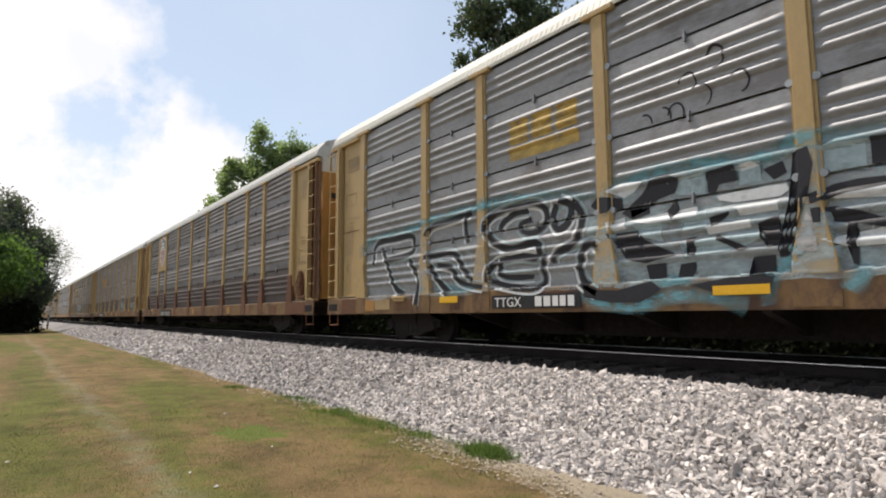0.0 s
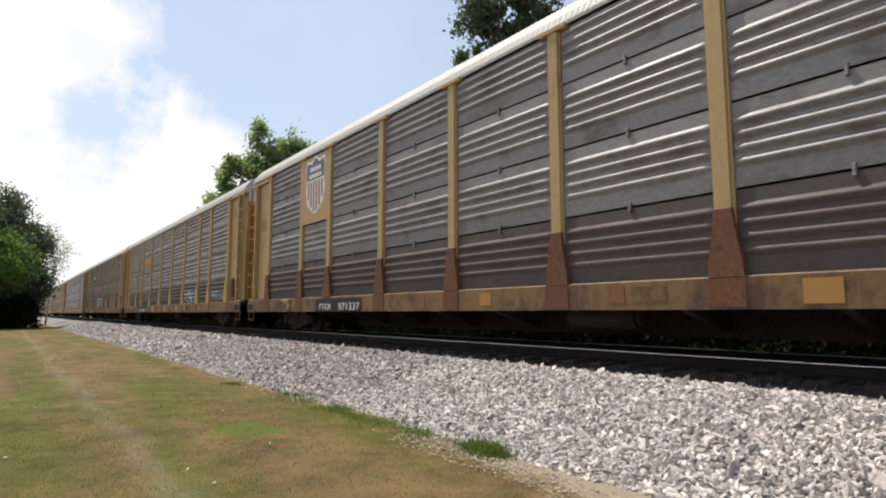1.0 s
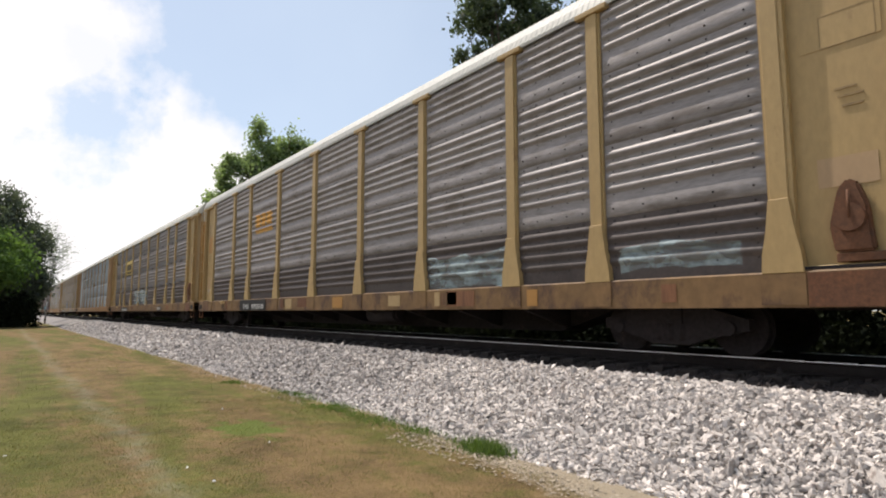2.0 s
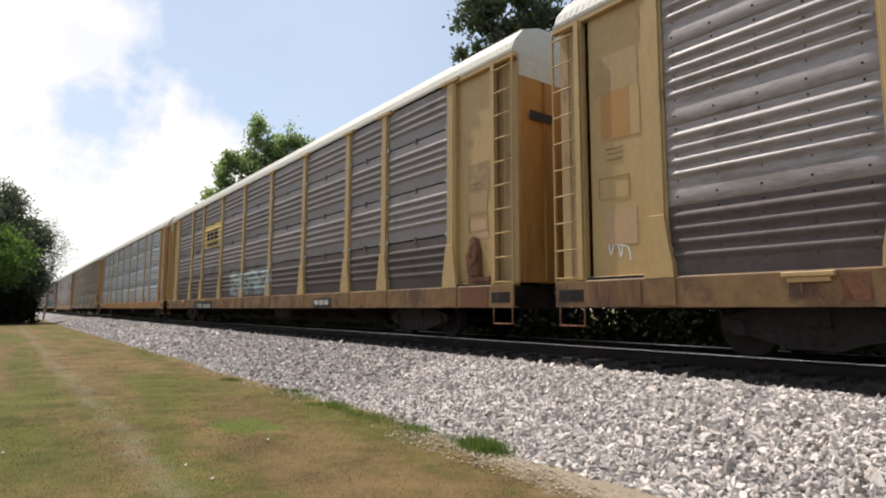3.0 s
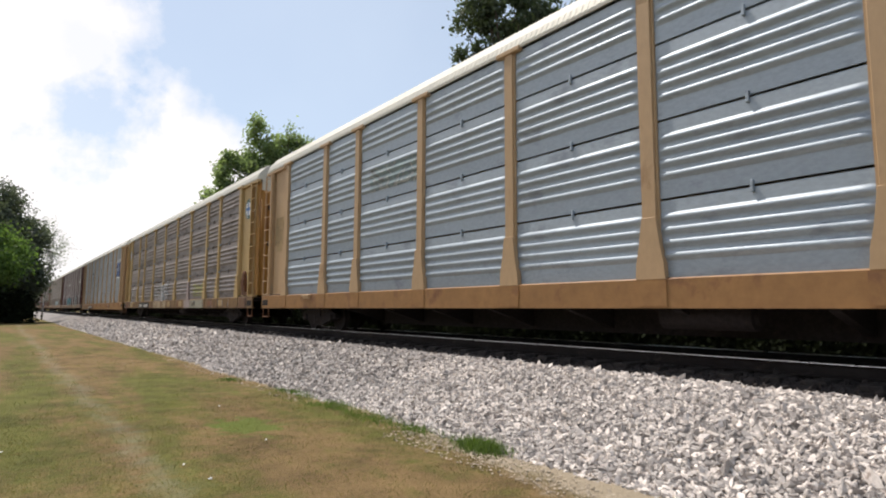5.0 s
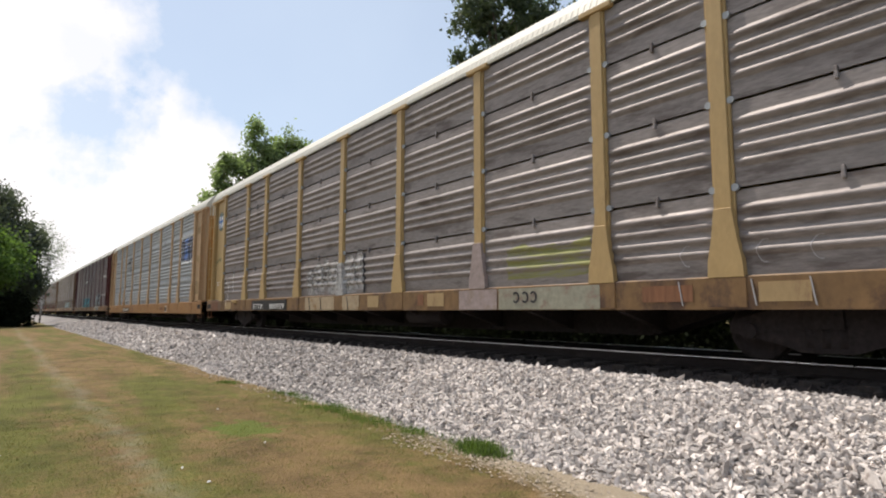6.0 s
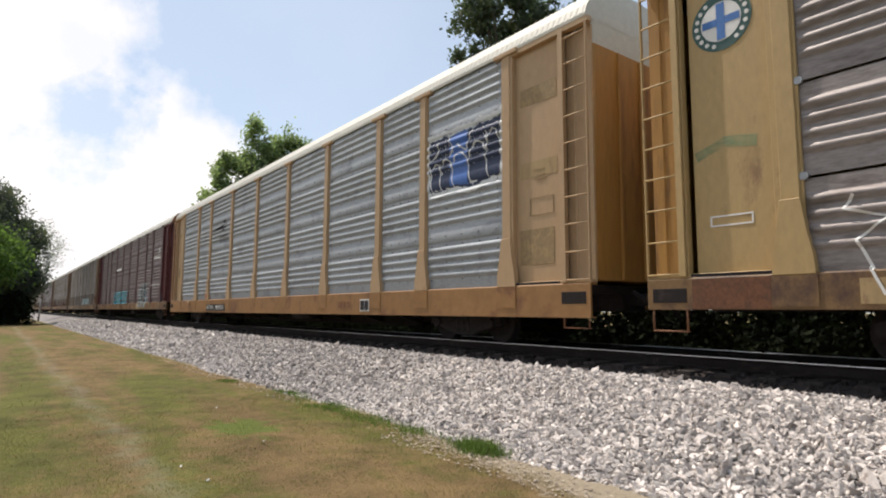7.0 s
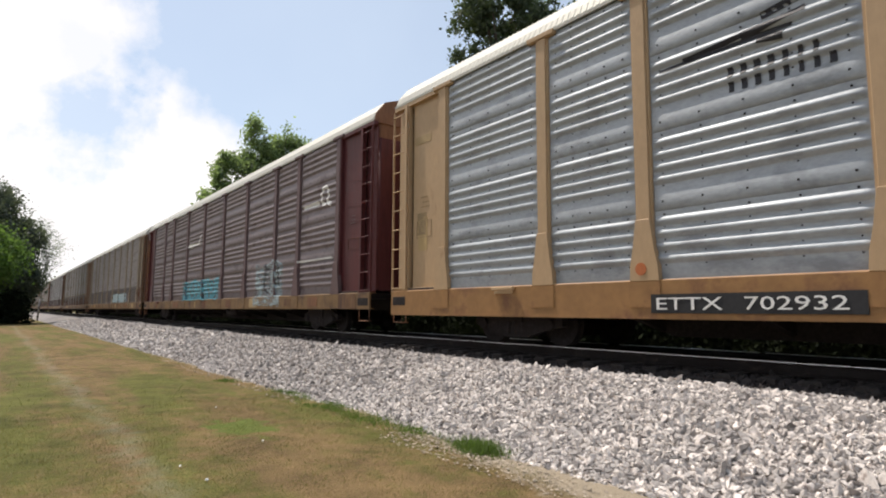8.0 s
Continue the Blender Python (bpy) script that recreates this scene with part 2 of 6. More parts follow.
GREY, WHITE_S, ICE_S = (0.20, 0.20, 0.20), (0.62, 0.64, 0.64), (0.33, 0.43, 0.45)
M["graf_wash"] = sprayed_mix("washed_graffiti", [(0.0, GREY), (0.38, ICE_S), (0.46, (0.24, 0.29, 0.31)), (0.50, WHITE_S), (0.53, (0.24, 0.29, 0.31)), (0.60, ICE_S), (0.70, GREY)], 1.5)

def mist(name, colour, low, high, scale=3.0, fade=False):
    """Thin spray: paint that lets the sheet show through in patches."""
    m = bpy.data.materials.new(name)
    m.use_nodes = True
    nt = m.node_tree
    b = nt.nodes["Principled BSDF"]
    b.inputs["Base Color"].default_value = (*colour, 1)
    b.inputs["Roughness"].default_value = 0.65
    co = nt.nodes.new("ShaderNodeTexCoord")
    cover = ramp_of(nt, noise_of(nt, co.outputs["Object"], scale, 5, 0.65, (0.3, 0.6, 1.4)), [(0.36, (low,) * 3), (0.66, (high,) * 3)])
    if fade:
        edge = nt.nodes.new("ShaderNodeAttribute")
        edge.attribute_name = "cover"
        cover = mix_rgb(nt, 1.0, cover, edge.outputs["Color"], "MULTIPLY")
    nt.links.new(cover, b.inputs["Alpha"])
    return m


M["mist_ice"] = mist("thin_ice_blue_spray", (0.42, 0.52, 0.54), 0.10, 0.75)
M["mist_white"] = mist("thin_white_spray", (0.50, 0.53, 0.54), 0.0, 0.50)
M["dot_red"] = material("orange_red_paint", (0.45, 0.13, 0.04), 0.6, 0, 0.15, 16)
M["mist_green"] = mist("faint_green_spray", (0.16, 0.33, 0.19), 0.1, 0.65, 6.0)
M["mist_edge"] = mist("soft_teal_spray_edge", (0.17, 0.42, 0.48), 0.25, 0.85, 5.0, True)
M["mist_gold"] = mist("faded_golden_sign_paint", (0.60, 0.40, 0.10), 0.45, 0.95, 5.0)
M["mist_worn"] = mist("worn_thin_white_spray", (0.52, 0.505, 0.49), 0.30, 0.90, 7.0)
M["mist_teal"] = mist("thin_teal_spray", (0.12, 0.42, 0.50), 0.25, 0.80, 5.0)

M["rail_top"] = material("polished_rail_head", (0.80, 0.79, 0.80), 0.30, 1.0, 0.06, 9)
# rusty rail sides and creosoted ties, with the train's shade in their colours
M["rail_side"] = material("shaded_rusty_rail_side", (0.016, 0.011, 0.010), 0.85, 0.1, 0.3, 22, (0.04, 0.03, 0.025), 0.55, 2)
M["tie"] = material("shaded_creosoted_timber", (0.03, 0.024, 0.021), 0.9, 0, 0.35, 20, (0.045, 0.038, 0.032), 0.6, 2, (1, 1, 1), 0.3, 40)
M["stone"] = material("pale_limestone_ballast", (0.60, 0.55, 0.515), 0.9, 0, 0.20, 26, (0.31, 0.26, 0.235), 0.55, 7, (1, 1, 1), 0.3, 70, island=0.52, spread=0.75)
M["stone_dirty"] = material("dusty_strewn_gravel", (0.42, 0.355, 0.28), 0.95, 0, 0.2, 26, (0.28, 0.23, 0.17), 0.52, 7, (1, 1, 1), 0.2, 70, island=0.35)
M["ballast_bed"] = material("ballast_bed", (0.27, 0.25, 0.24), 0.95, 0, 0.5, 22, (0.16, 0.145, 0.135), 0.52, 9, (1, 1, 1), 0.9, 26)
# oily stones, painted darker still for the shade below the cars
M["stone_shaded"] = material("shaded_oily_ballast", (0.034, 0.027, 0.025), 0.95, 0, 0.3, 26, (0.022, 0.018, 0.017), 0.55, 7, (1, 1, 1), 0.25, 70, island=0.3)
M["bark"] = material("tree_bark", (0.10, 0.075, 0.055), 0.95, 0, 0.35, 14, (0.05, 0.04, 0.03), 0.55, 3, (1, 1, 0.3), 0.5, 20)

M["bark_pale"] = material("pale_grey_bark", (0.36, 0.35, 0.36), 0.95, 0, 0.2, 14, (0.26, 0.25, 0.25), 0.55, 3, (1, 1, 0.3), 0.3, 20)


def leaf_material(name, dark, light, through_=0.35, rough=0.55, spec=0.3):
    m = bpy.data.materials.new(name)
    m.use_nodes = True
    nt = m.node_tree
    b = nt.nodes["Principled BSDF"]
    geo = nt.nodes.new("ShaderNodeNewGeometry")
    col = ramp_of(nt, geo.outputs["Random Per Island"], [(0.0, dark), (0.55, tuple((a + c) / 2 for a, c in zip(dark, light))), (1.0, light)])
    co = nt.nodes.new("ShaderNodeTexCoord")
    col = mix_rgb(nt, 1.0, col, ramp_of(nt, noise_of(nt, co.outputs["Object"], 0.55, 4), [(0.3, (0.62, 0.66, 0.6)), (0.7, (1, 1, 1))]), "MULTIPLY")
    nt.links.new(col, b.inputs["Base Color"])
    b.inputs["Roughness"].default_value = rough
    b.inputs["Specular IOR Level"].default_value = spec
    tr = nt.nodes.new("ShaderNodeBsdfTranslucent")
    nt.links.new(mix_rgb(nt, 1.0, col, (1.0, 1.15, 0.55), "MULTIPLY"), tr.inputs["Color"])
    mx = nt.nodes.new("ShaderNodeMixShader")
    mx.inputs[0].default_value = through_
    nt.links.new(b.outputs[0], mx.inputs[1])
    nt.links.new(tr.outputs[0], mx.inputs[2])
    nt.links.new(mx.outputs[0], nt.nodes["Material Output"].inputs["Surface"])
    return m


# paler and greyer than the tree's green: distance haze in the leaf colour
M["leaf"] = leaf_material("hazy_summer_leaf", (0.20, 0.24, 0.165), (0.38, 0.44, 0.29), 0.72)
M["leaf_wood"] = leaf_material("greyish_dark_wood_leaf", (0.095, 0.108, 0.10), (0.19, 0.205, 0.18), 0.5)
M["leaf_deep"] = leaf_material("deep_green_leaf", (0.065, 0.083, 0.066), (0.15, 0.18, 0.12), 0.5)
# undergrowth leaf made near black: the shade under the trees in its colour
M["leaf_shaded"] = leaf_material("shaded_undergrowth_leaf", (0.010, 0.013, 0.009), (0.028, 0.035, 0.019), 0.12, 0.85, 0.05)
M["leaf_pale"] = leaf_material("pale_grey_green_leaf", (0.28, 0.29, 0.29), (0.46, 0.47, 0.46), 0.4)
M["leaf_bright"] = leaf_material("fresh_green_leaf", (0.12, 0.19, 0.06), (0.23, 0.33, 0.11), 0.55)
M["blade_green"] = leaf_material("green_grass_blade", (0.10, 0.11, 0.03), (0.19, 0.20, 0.07), 0.5)
M["blade_dry"] = leaf_material("dry_grass_blade", (0.17, 0.13, 0.06), (0.33, 0.25, 0.13), 0.5)

# the ground: mown grass, burnt brown in strips that run beside the track, green in others, bare by the ballast
gm = bpy.data.materials.new("mown_dry_grass")
gm.use_nodes = True
gn = gm.node_tree
gb = gn.nodes["Principled BSDF"]
gco = gn.nodes.new("ShaderNodeTexCoord").outputs["Object"]
g_fine = noise_of(gn, gco, 55, 5, 0.7)
g_mid = noise_of(gn, gco, 3.2, 6, 0.65)
g_strip = noise_of(gn, gco, 0.8, 5, 0.6, (1.0, 0.16, 1))
green = ramp_of(gn, g_fine, [(0.3, (0.045, 0.050, 0.011)), (0.7, (0.165, 0.163, 0.048))])
brown = ramp_of(gn, g_fine, [(0.3, (0.085, 0.056, 0.025)), (0.7, (0.27, 0.188, 0.095))])
both = gn.nodes.new("ShaderNodeMath")
both.operation = "MULTIPLY_ADD"
gn.links.new(g_mid, both.inputs[0])
both.inputs[1].default_value = 0.45
gn.links.new(g_strip, both.inputs[2])
g_mask = ramp_of(gn, both.outputs[0], [(0.62, (0, 0, 0)), (0.80, (1, 1, 1))])
g_col = mix_rgb(gn, g_mask, green, brown)
g_blot = noise_of(gn, gco, 1.1, 6, 0.7)
g_col = mix_rgb(gn, 1.0, g_col, ramp_of(gn, g_blot, [(0.32, (0.62, 0.62, 0.60)), (0.62, (1.18, 1.15, 1.10))]), "MULTIPLY")
# one fresh green patch
gd = gn.nodes.new("ShaderNodeVectorMath")
gd.operation = "DISTANCE"
gmp = gn.nodes.new("ShaderNodeMapping")
gmp.inputs["Scale"].default_value = (1.0, 0.55, 0.0)
gn.links.new(gco, gmp.inputs["Vector"])
gn.links.new(gmp.outputs[0], gd.inputs[0])
gd.inputs[1].default_value = (2.75, 8.0 * 0.55, 0.0)
patch = gn.nodes.new("ShaderNodeMath")
patch.operation = "MULTIPLY_ADD"
gn.links.new(g_mid, patch.inputs[0])
patch.inputs[1].default_value = 1.1
gn.links.new(gd.outputs["Value"], patch.inputs[2])
g_patch = ramp_of(gn, patch.outputs[0], [(0.85, (0.85, 0.85, 0.85)), (1.75, (0, 0, 0))])
g_col = mix_rgb(gn, g_patch, g_col, ramp_of(gn, g_fine, [(0.3, (0.050, 0.078, 0.012)), (0.7, (0.145, 0.195, 0.042))]))
# worn wheel line
sep = gn.nodes.new("ShaderNodeSeparateXYZ")
gn.links.new(gco, sep.inputs[0])


def gmath(op, a, b):
    n = gn.nodes.new("ShaderNodeMath")
    n.operation = op
    for i, v in enumerate((a, b)):
        if isinstance(v, (int, float)):
            n.inputs[i].default_value = v
        else:
            gn.links.new(v, n.inputs[i])
    return n.outputs[0]


wob = gmath("MULTIPLY", gmath("SUBTRACT", noise_of(gn, gco, 0.45, 4), 0.5), 1.2)
line = gmath("ABSOLUTE", gmath("SUBTRACT", gmath("ADD", sep.outputs[0], wob), 1.30), 0.0)
line = gmath("ADD", line, gmath("MULTIPLY", g_mid, 0.95))
g_line = ramp_of(gn, line, [(0.24, (0.46, 0.46, 0.46)), (0.72, (0, 0, 0))])
g_col = mix_rgb(gn, g_line, g_col, ramp_of(gn, g_fine, [(0.3, (0.19, 0.17, 0.125)), (0.7, (0.37, 0.335, 0.26))]))
bare = gmath("ADD", sep.outputs[0], gmath("MULTIPLY", gmath("SUBTRACT", g_mid, 0.5), 0.9))
near_end = gn.nodes.new("ShaderNodeMapRange")
gn.links.new(sep.outputs[1], near_end.inputs[0])
near_end.inputs[1].default_value, near_end.inputs[2].default_value = 3.0, 7.0
near_end.inputs[3].default_value, near_end.inputs[4].default_value = 0.35, -0.22
bare = gmath("ADD", bare, near_end.outputs[0])
g_bare = ramp_of(gn, gmath("MULTIPLY", bare, 0.1), [(0.415, (0, 0, 0)), (0.445, (1, 1, 1))])
g_far = ramp_of(gn, gmath("MULTIPLY", sep.outputs[0], 0.02), [(0.24, (1, 1, 1)), (0.26, (0, 0, 0))])
g_col = mix_rgb(gn, mix_rgb(gn, 1.0, g_bare, g_far, "MULTIPLY"), g_col, ramp_of(gn, g_fine, [(0.3, (0.24, 0.19, 0.13)), (0.7, (0.42, 0.36, 0.27))]))
gn.links.new(g_col, gb.inputs["Base Color"])
gb.inputs["Roughness"].default_value = 0.95
gb.inputs["Specular IOR Level"].default_value = 0.15
gbp = gn.nodes.new("ShaderNodeBump")
gbp.inputs["Strength"].default_value = 0.7
gbp.inputs["Distance"].default_value = 0.03
gn.links.new(g_fine, gbp.inputs["Height"])
gn.links.new(gbp.outputs[0], gb.inputs["Normal"])
M["ground"] = gm


# ---- helpers for meshes ----
def box(bm, x0, x1, y0, y1, z0, z1, bevel=0.0):
    vs = [bm.verts.new((x, y, z)) for z in (z0, z1) for x, y in ((x0, y0), (x1, y0), (x1, y1), (x0, y1))]
    fs = [bm.faces.new([vs[i] for i in f]) for f in ((3, 2, 1, 0), (4, 5, 6, 7), (0, 1, 5, 4), (1, 2, 6, 5), (2, 3, 7, 6), (3, 0, 4, 7))]
    if bevel:
        es = {e for f in fs for e in f.edges}
        bmesh.ops.bevel(bm, geom=list(es), offset=bevel, segments=1, affect="EDGES")


def tube(bm, a, b, r0, r1=None, n=8):
    a, b = Vector(a), Vector(b)
    r1 = r0 if r1 is None else r1
    turn = (b - a).to_track_quat("Z", "Y").to_matrix()
    rings = []
    for p, r in ((a, r0), (b, r1)):
        rings.append([bm.verts.new(p + turn @ Vector((r * math.cos(2 * math.pi * i / n), r * math.sin(2 * math.pi * i / n), 0))) for i in range(n)])
    for i in range(n):
        j = (i + 1) % n
        f = bm.faces.new((rings[0][i], rings[0][j], rings[1][j], rings[1][i]))
        f.smooth = True
    bm.faces.new(rings[0][::-1])
    bm.faces.new(rings[1])


def prism(bm, pts, y0, y1):
    """A closed outline in (x, z), run from y0 to y1."""
    a = [bm.verts.new((x, y0, z)) for x, z in pts]
    b = [bm.verts.new((x, y1, z)) for x, z in pts]
    n = len(pts)
    for i in range(n):
        j = (i + 1) % n
        bm.faces.new((a[i], a[j], b[j], b[i]))
    bm.faces.new(a[::-1])
    bm.faces.new(b)


def plate(bm, pts, x0, x1):
    """A closed outline in (y, z), thick from x0 to x1."""
    a = [bm.verts.new((x0, y, z)) for y, z in pts]
    b = [bm.verts.new((x1, y, z)) for y, z in pts]
    n = len(pts)
    for i in range(n):
        j = (i + 1) % n
        bm.faces.new((a[i], a[j], b[j], b[i]))
    bm.faces.new(a[::-1])
    bm.faces.new(b)


def mesh_of(name, bm, mat):
    bmesh.ops.recalc_face_normals(bm, faces=bm.faces)
    me = bpy.data.meshes.new(name)
    bm.to_mesh(me)
    bm.free()
    me.materials.append(mat)
    return me


def raw_mesh(name, verts, faces, mat, smooth=False):
    me = bpy.data.meshes.new(name)
    me.from_pydata(verts, [], faces)
    me.materials.append(mat)
    if smooth:
        me.shade_smooth()
    me.update()
    return me


def put(name, me, parent=None, label="", at=None):
    ob = new(name, me)
    if parent is not None:
        ob.parent = parent
    if at is not None:
        ob.matrix_basis = at
    if label:
        tagged(ob, label)
    return ob


def part(name, bm, mat, parent, label="", at=None):
    return put(name, mesh_of(name, bm, mat), parent, label, at)


# ---- ground, ballast, track ----
TRACK_X = 8.76
GROUND_Z = -0.95
rng = np.random.default_rng(5)


def rise(x, y):
    return 0.035 * noise.noise(Vector((x * 0.35, y * 0.35, 3.0))) + 0.012 * noise.noise(Vector((x * 1.7, y * 1.7, 9.0)))


def build_ground():
    xs = [-1500, -300, -80, -30] + [-14 + 0.4 * i for i in range(56)] + [12, 16, 24, 40, 90, 300, 1500]
    ys = [-1500, -300, -60, -15] + [-4 + 0.45 * i for i in range(90)] + [40, 50, 70, 100, 160, 300, 700, 2500]
    verts = [(x, y, GROUND_Z + (rise(x, y) if -15 < x < 9 and -5 < y < 37 else 0)) for y in ys for x in xs]
    w = len(xs)
    faces = [(j * w + i, j * w + i + 1, (j + 1) * w + i + 1, (j + 1) * w + i) for j in range(len(ys) - 1) for i in range(w - 1)]
    return tagged(put("ground", raw_mesh("ground", verts, faces, M["ground"], True)), "dry mown grass, brown and green in strips", "ground", kind="structure")


build_ground()
# cross-section of the bed, from the toe on the camera's side to the far toe
BED = [(4.35, -1.02), (4.65, -0.94), (5.4, -0.70), (6.2, -0.47), (6.75, -0.33), (7.35, -0.30), (7.55, -0.22), (10.0, -0.20), (10.5, -0.21), (11.2, -0.45), (13.2, -1.05)]


def bed_z(x):
    for (x0, z0), (x1, z1) in zip(BED, BED[1:]):
        if x0 <= x <= x1:
            return z0 + (z1 - z0) * (x - x0) / (x1 - x0)
    return GROUND_Z


def build_bed():
    xs = []
    for (x0, _), (x1, _) in zip(BED, BED[1:]):
        n = max(1, int((x1 - x0) / 0.25))
        xs += [x0 + (x1 - x0) * i / n for i in range(n)]
    xs.append(BED[-1][0])
    ys = [-60, -30, -10, -4] + [-2 + 0.3 * i for i in range(130)] + [38 + 1.5 * i for i in range(60)] + [135, 160, 200, 280, 400, 700]
    verts = []
    for y in ys:
        for x in xs:
            k = 0.10 * noise.noise(Vector((x * 0.5, y * 0.35, 1.0)))
            toe = 0.45 * noise.noise(Vector((2.0, y * 0.28, 5.0))) if x < 5.5 else 0.0
            verts.append((x + toe * max(0.0, (5.5 - x)), y, bed_z(x) + k * 0.35))
    w = len(xs)
    faces = [(j * w + i, j * w + i + 1, (j + 1) * w + i + 1, (j + 1) * w + i) for j in range(len(ys) - 1) for i in range(w - 1)]
    me = raw_mesh("ballast_bed", verts, faces, M["ballast_bed"], True)
    me.materials.append(M["stone_shaded"])     # the train's shade put into the colour, with oil, between the shoulders
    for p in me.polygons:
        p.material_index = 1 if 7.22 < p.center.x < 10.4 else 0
    return tagged(put("ballast_bed", me), "raised bed of pale crushed limestone under the track", "ballast", kind="structure")


bed = build_bed()


def build_rail(x):
    bm = bmesh.new()
    prof = [(-0.07, -0.17), (0.07, -0.17), (0.07, -0.158), (0.012, -0.135), (0.009, -0.045), (0.034, -0.036), (0.036, -0.012), (-0.036, -0.012), (-0.034, -0.036), (-0.009, -0.045), (-0.012, -0.135), (-0.07, -0.158)]
    prism(bm, prof, -60, 600)
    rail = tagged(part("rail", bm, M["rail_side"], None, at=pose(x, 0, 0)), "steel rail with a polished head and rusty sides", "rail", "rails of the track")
    bm = bmesh.new()
    prism(bm, [(-0.0335, -0.013), (0.0335, -0.013), (0.032, -0.0075), (0.028, -0.0045), (0.015, -0.0014), (0.0, 0.0), (-0.015, -0.0014), (-0.028, -0.0045), (-0.032, -0.0075)], -60, 600)
    part("rail_head", bm, M["rail_top"], rail, "polished bright rail head")


build_rail(TRACK_X - 0.755)
build_rail(TRACK_X + 0.755)


# ---- the train ----
PITCH_LEN, GAP = 28.5, 0.96
LEN = PITCH_LEN - GAP
POSTS = (1.9, 4.57, 6.48, 9.37, 12.2, 15.07, 17.95, 20.86, 22.8, 25.62)
SILL0, SILL1, EAVE = 0.65, 1.07, 5.42
SIDE = -1.5                      # plane of the posts on the camera's side
SKIN = SIDE + 0.07               # plane of the sheets


def ridges(style, height, low=False):
    """Profile of one sheet, (out, z) from bottom to top: four rolled ridges with plain or bulged bands."""
    pts = [(0.0, 0.0)]
    n, pitch, half, out = 4, 0.178, 0.066, 0.046
    if style == "gap":           # plain band, ridges, plain band, open joint between sheets
        first, top = 0.318, height - 0.036
    elif style == "band":        # a broad convex band at the foot of each sheet, tight joints
        first, top = 0.295 if low else 0.435, height - 0.004
        if not low:
            pts += [(0.014, 0.012), (0.026, 0.05), (0.031, 0.11), (0.028, 0.17), (0.016, 0.23), (0.0, 0.30)]
    else:                        # "fine": ridges all the way
        n, first, pitch, half, out, top = 6, 0.10, 0.175, 0.066, 0.05, height - 0.006
    for i in range(n):
        c = first + pitch * i
        if c + half + 0.014 > top:
            break
        pts += [(0.0, c - half - 0.014), (0.0, c - half), (out * 0.55, c - half * 0.62), (out * 0.93, c - half * 0.22), (out, c + half * 0.05), (out * 0.88, c + half * 0.34), (out * 0.5, c + half * 0.70), (0.0, c + half), (0.0, c + half + 0.014)]
    pts += [(0.0, top)]
    return pts


def row_levels(style, ev):
    """Heights of the joints between the sheets of a side."""
    base = SILL1 - 0.012
    if style == "gap":
        return [base, 2.185, 3.325, 4.465, ev - 0.005]
    if style == "band":
        return [base, 2.035, 3.17, 4.31, ev - 0.005]
    return [base + (ev - 0.005 - base) * i / 4 for i in range(5)]


SHEETS = {}


def sheet_mesh(style, width, height, mat_key, low=False):
    key = (style, round(width, 2), round(height, 2), mat_key, low)
    if key not in SHEETS:
        prof = ridges(style, height, low)
        cols = ((0.0, 0.0), (0.03, 0.15), (0.08, 0.70), (0.15, 1.0), (width / 2, 1.0), (width - 0.15, 1.0), (width - 0.08, 0.70), (width - 0.03, 0.15), (width, 0.0))
        verts = [(-o * k, y, z) for y, k in cols for o, z in prof]
        w = len(prof)
        faces = [(a * w + i, (a + 1) * w + i, (a + 1) * w + i + 1, a * w + i + 1) for a in range(len(cols) - 1) for i in range(w - 1)]
        # folded edges give the sheet its thickness
        n0 = len(verts)
        for y, z in ((0, 0), (width, 0), (width, prof[-1][1]), (0, prof[-1][1])):
            verts.append((0.03, y, z))
        last = (len(cols) - 1) * w
        faces += [(0, n0, n0 + 1, last), (w - 1, last + w - 1, n0 + 2, n0 + 3), (n0, n0 + 3, n0 + 2, n0 + 1)]
        studs = len(faces)
        if style == "band":      # dark bolt heads along the band and down the seams
            rows_z = [(height - 0.06, 0.012, 0.010)] + ([] if low else [(0.12, 0.012, 0.040)])
            rows_z += [(ridges_z - 0.088, 0.009, 0.008) for ridges_z in [(0.295 if low else 0.435) + 0.178 * q for q in range(4)]]
            for row_z, r, lift in rows_z:
                for k in range(5):
                    y = 0.18 + (width - 0.36) * k / 4
                    n0 = len(verts)
                    verts += [(x, y + a, row_z + b) for x in (0.0, -lift) for a, b in ((-r, -r), (r, -r), (r, r), (-r, r))]
                    faces += [(n0 + 4, n0 + 5, n0 + 6, n0 + 7), (n0, n0 + 1, n0 + 5, n0 + 4), (n0 + 1, n0 + 2, n0 + 6, n0 + 5), (n0 + 2, n0 + 3, n0 + 7, n0 + 6), (n0 + 3, n0, n0 + 4, n0 + 7)]
        me = raw_mesh("sheet", verts, faces, M[mat_key])
        me.materials.append(M["black"])
        for p in me.polygons[:studs - 3]:
            p.use_smooth = True
        for p in me.polygons[studs:]:
            p.material_index = 1
        SHEETS[key] = me
    return SHEETS[key]


def sheet_out(style, rows, z):
    """How far the skin stands out at height z."""
    for z0, z1 in zip(rows, rows[1:]):
        if z0 <= z < z1:
            prof = ridges(style, z1 - z0, z0 == rows[0])
            for (o0, a), (o1, b) in zip(prof, prof[1:]):
                if a <= z - z0 <= b and b > a:
                    return o0 + (o1 - o0) * (z - z0 - a) / (b - a)
            return -0.05         # down in the joint between two sheets
    return 0.0


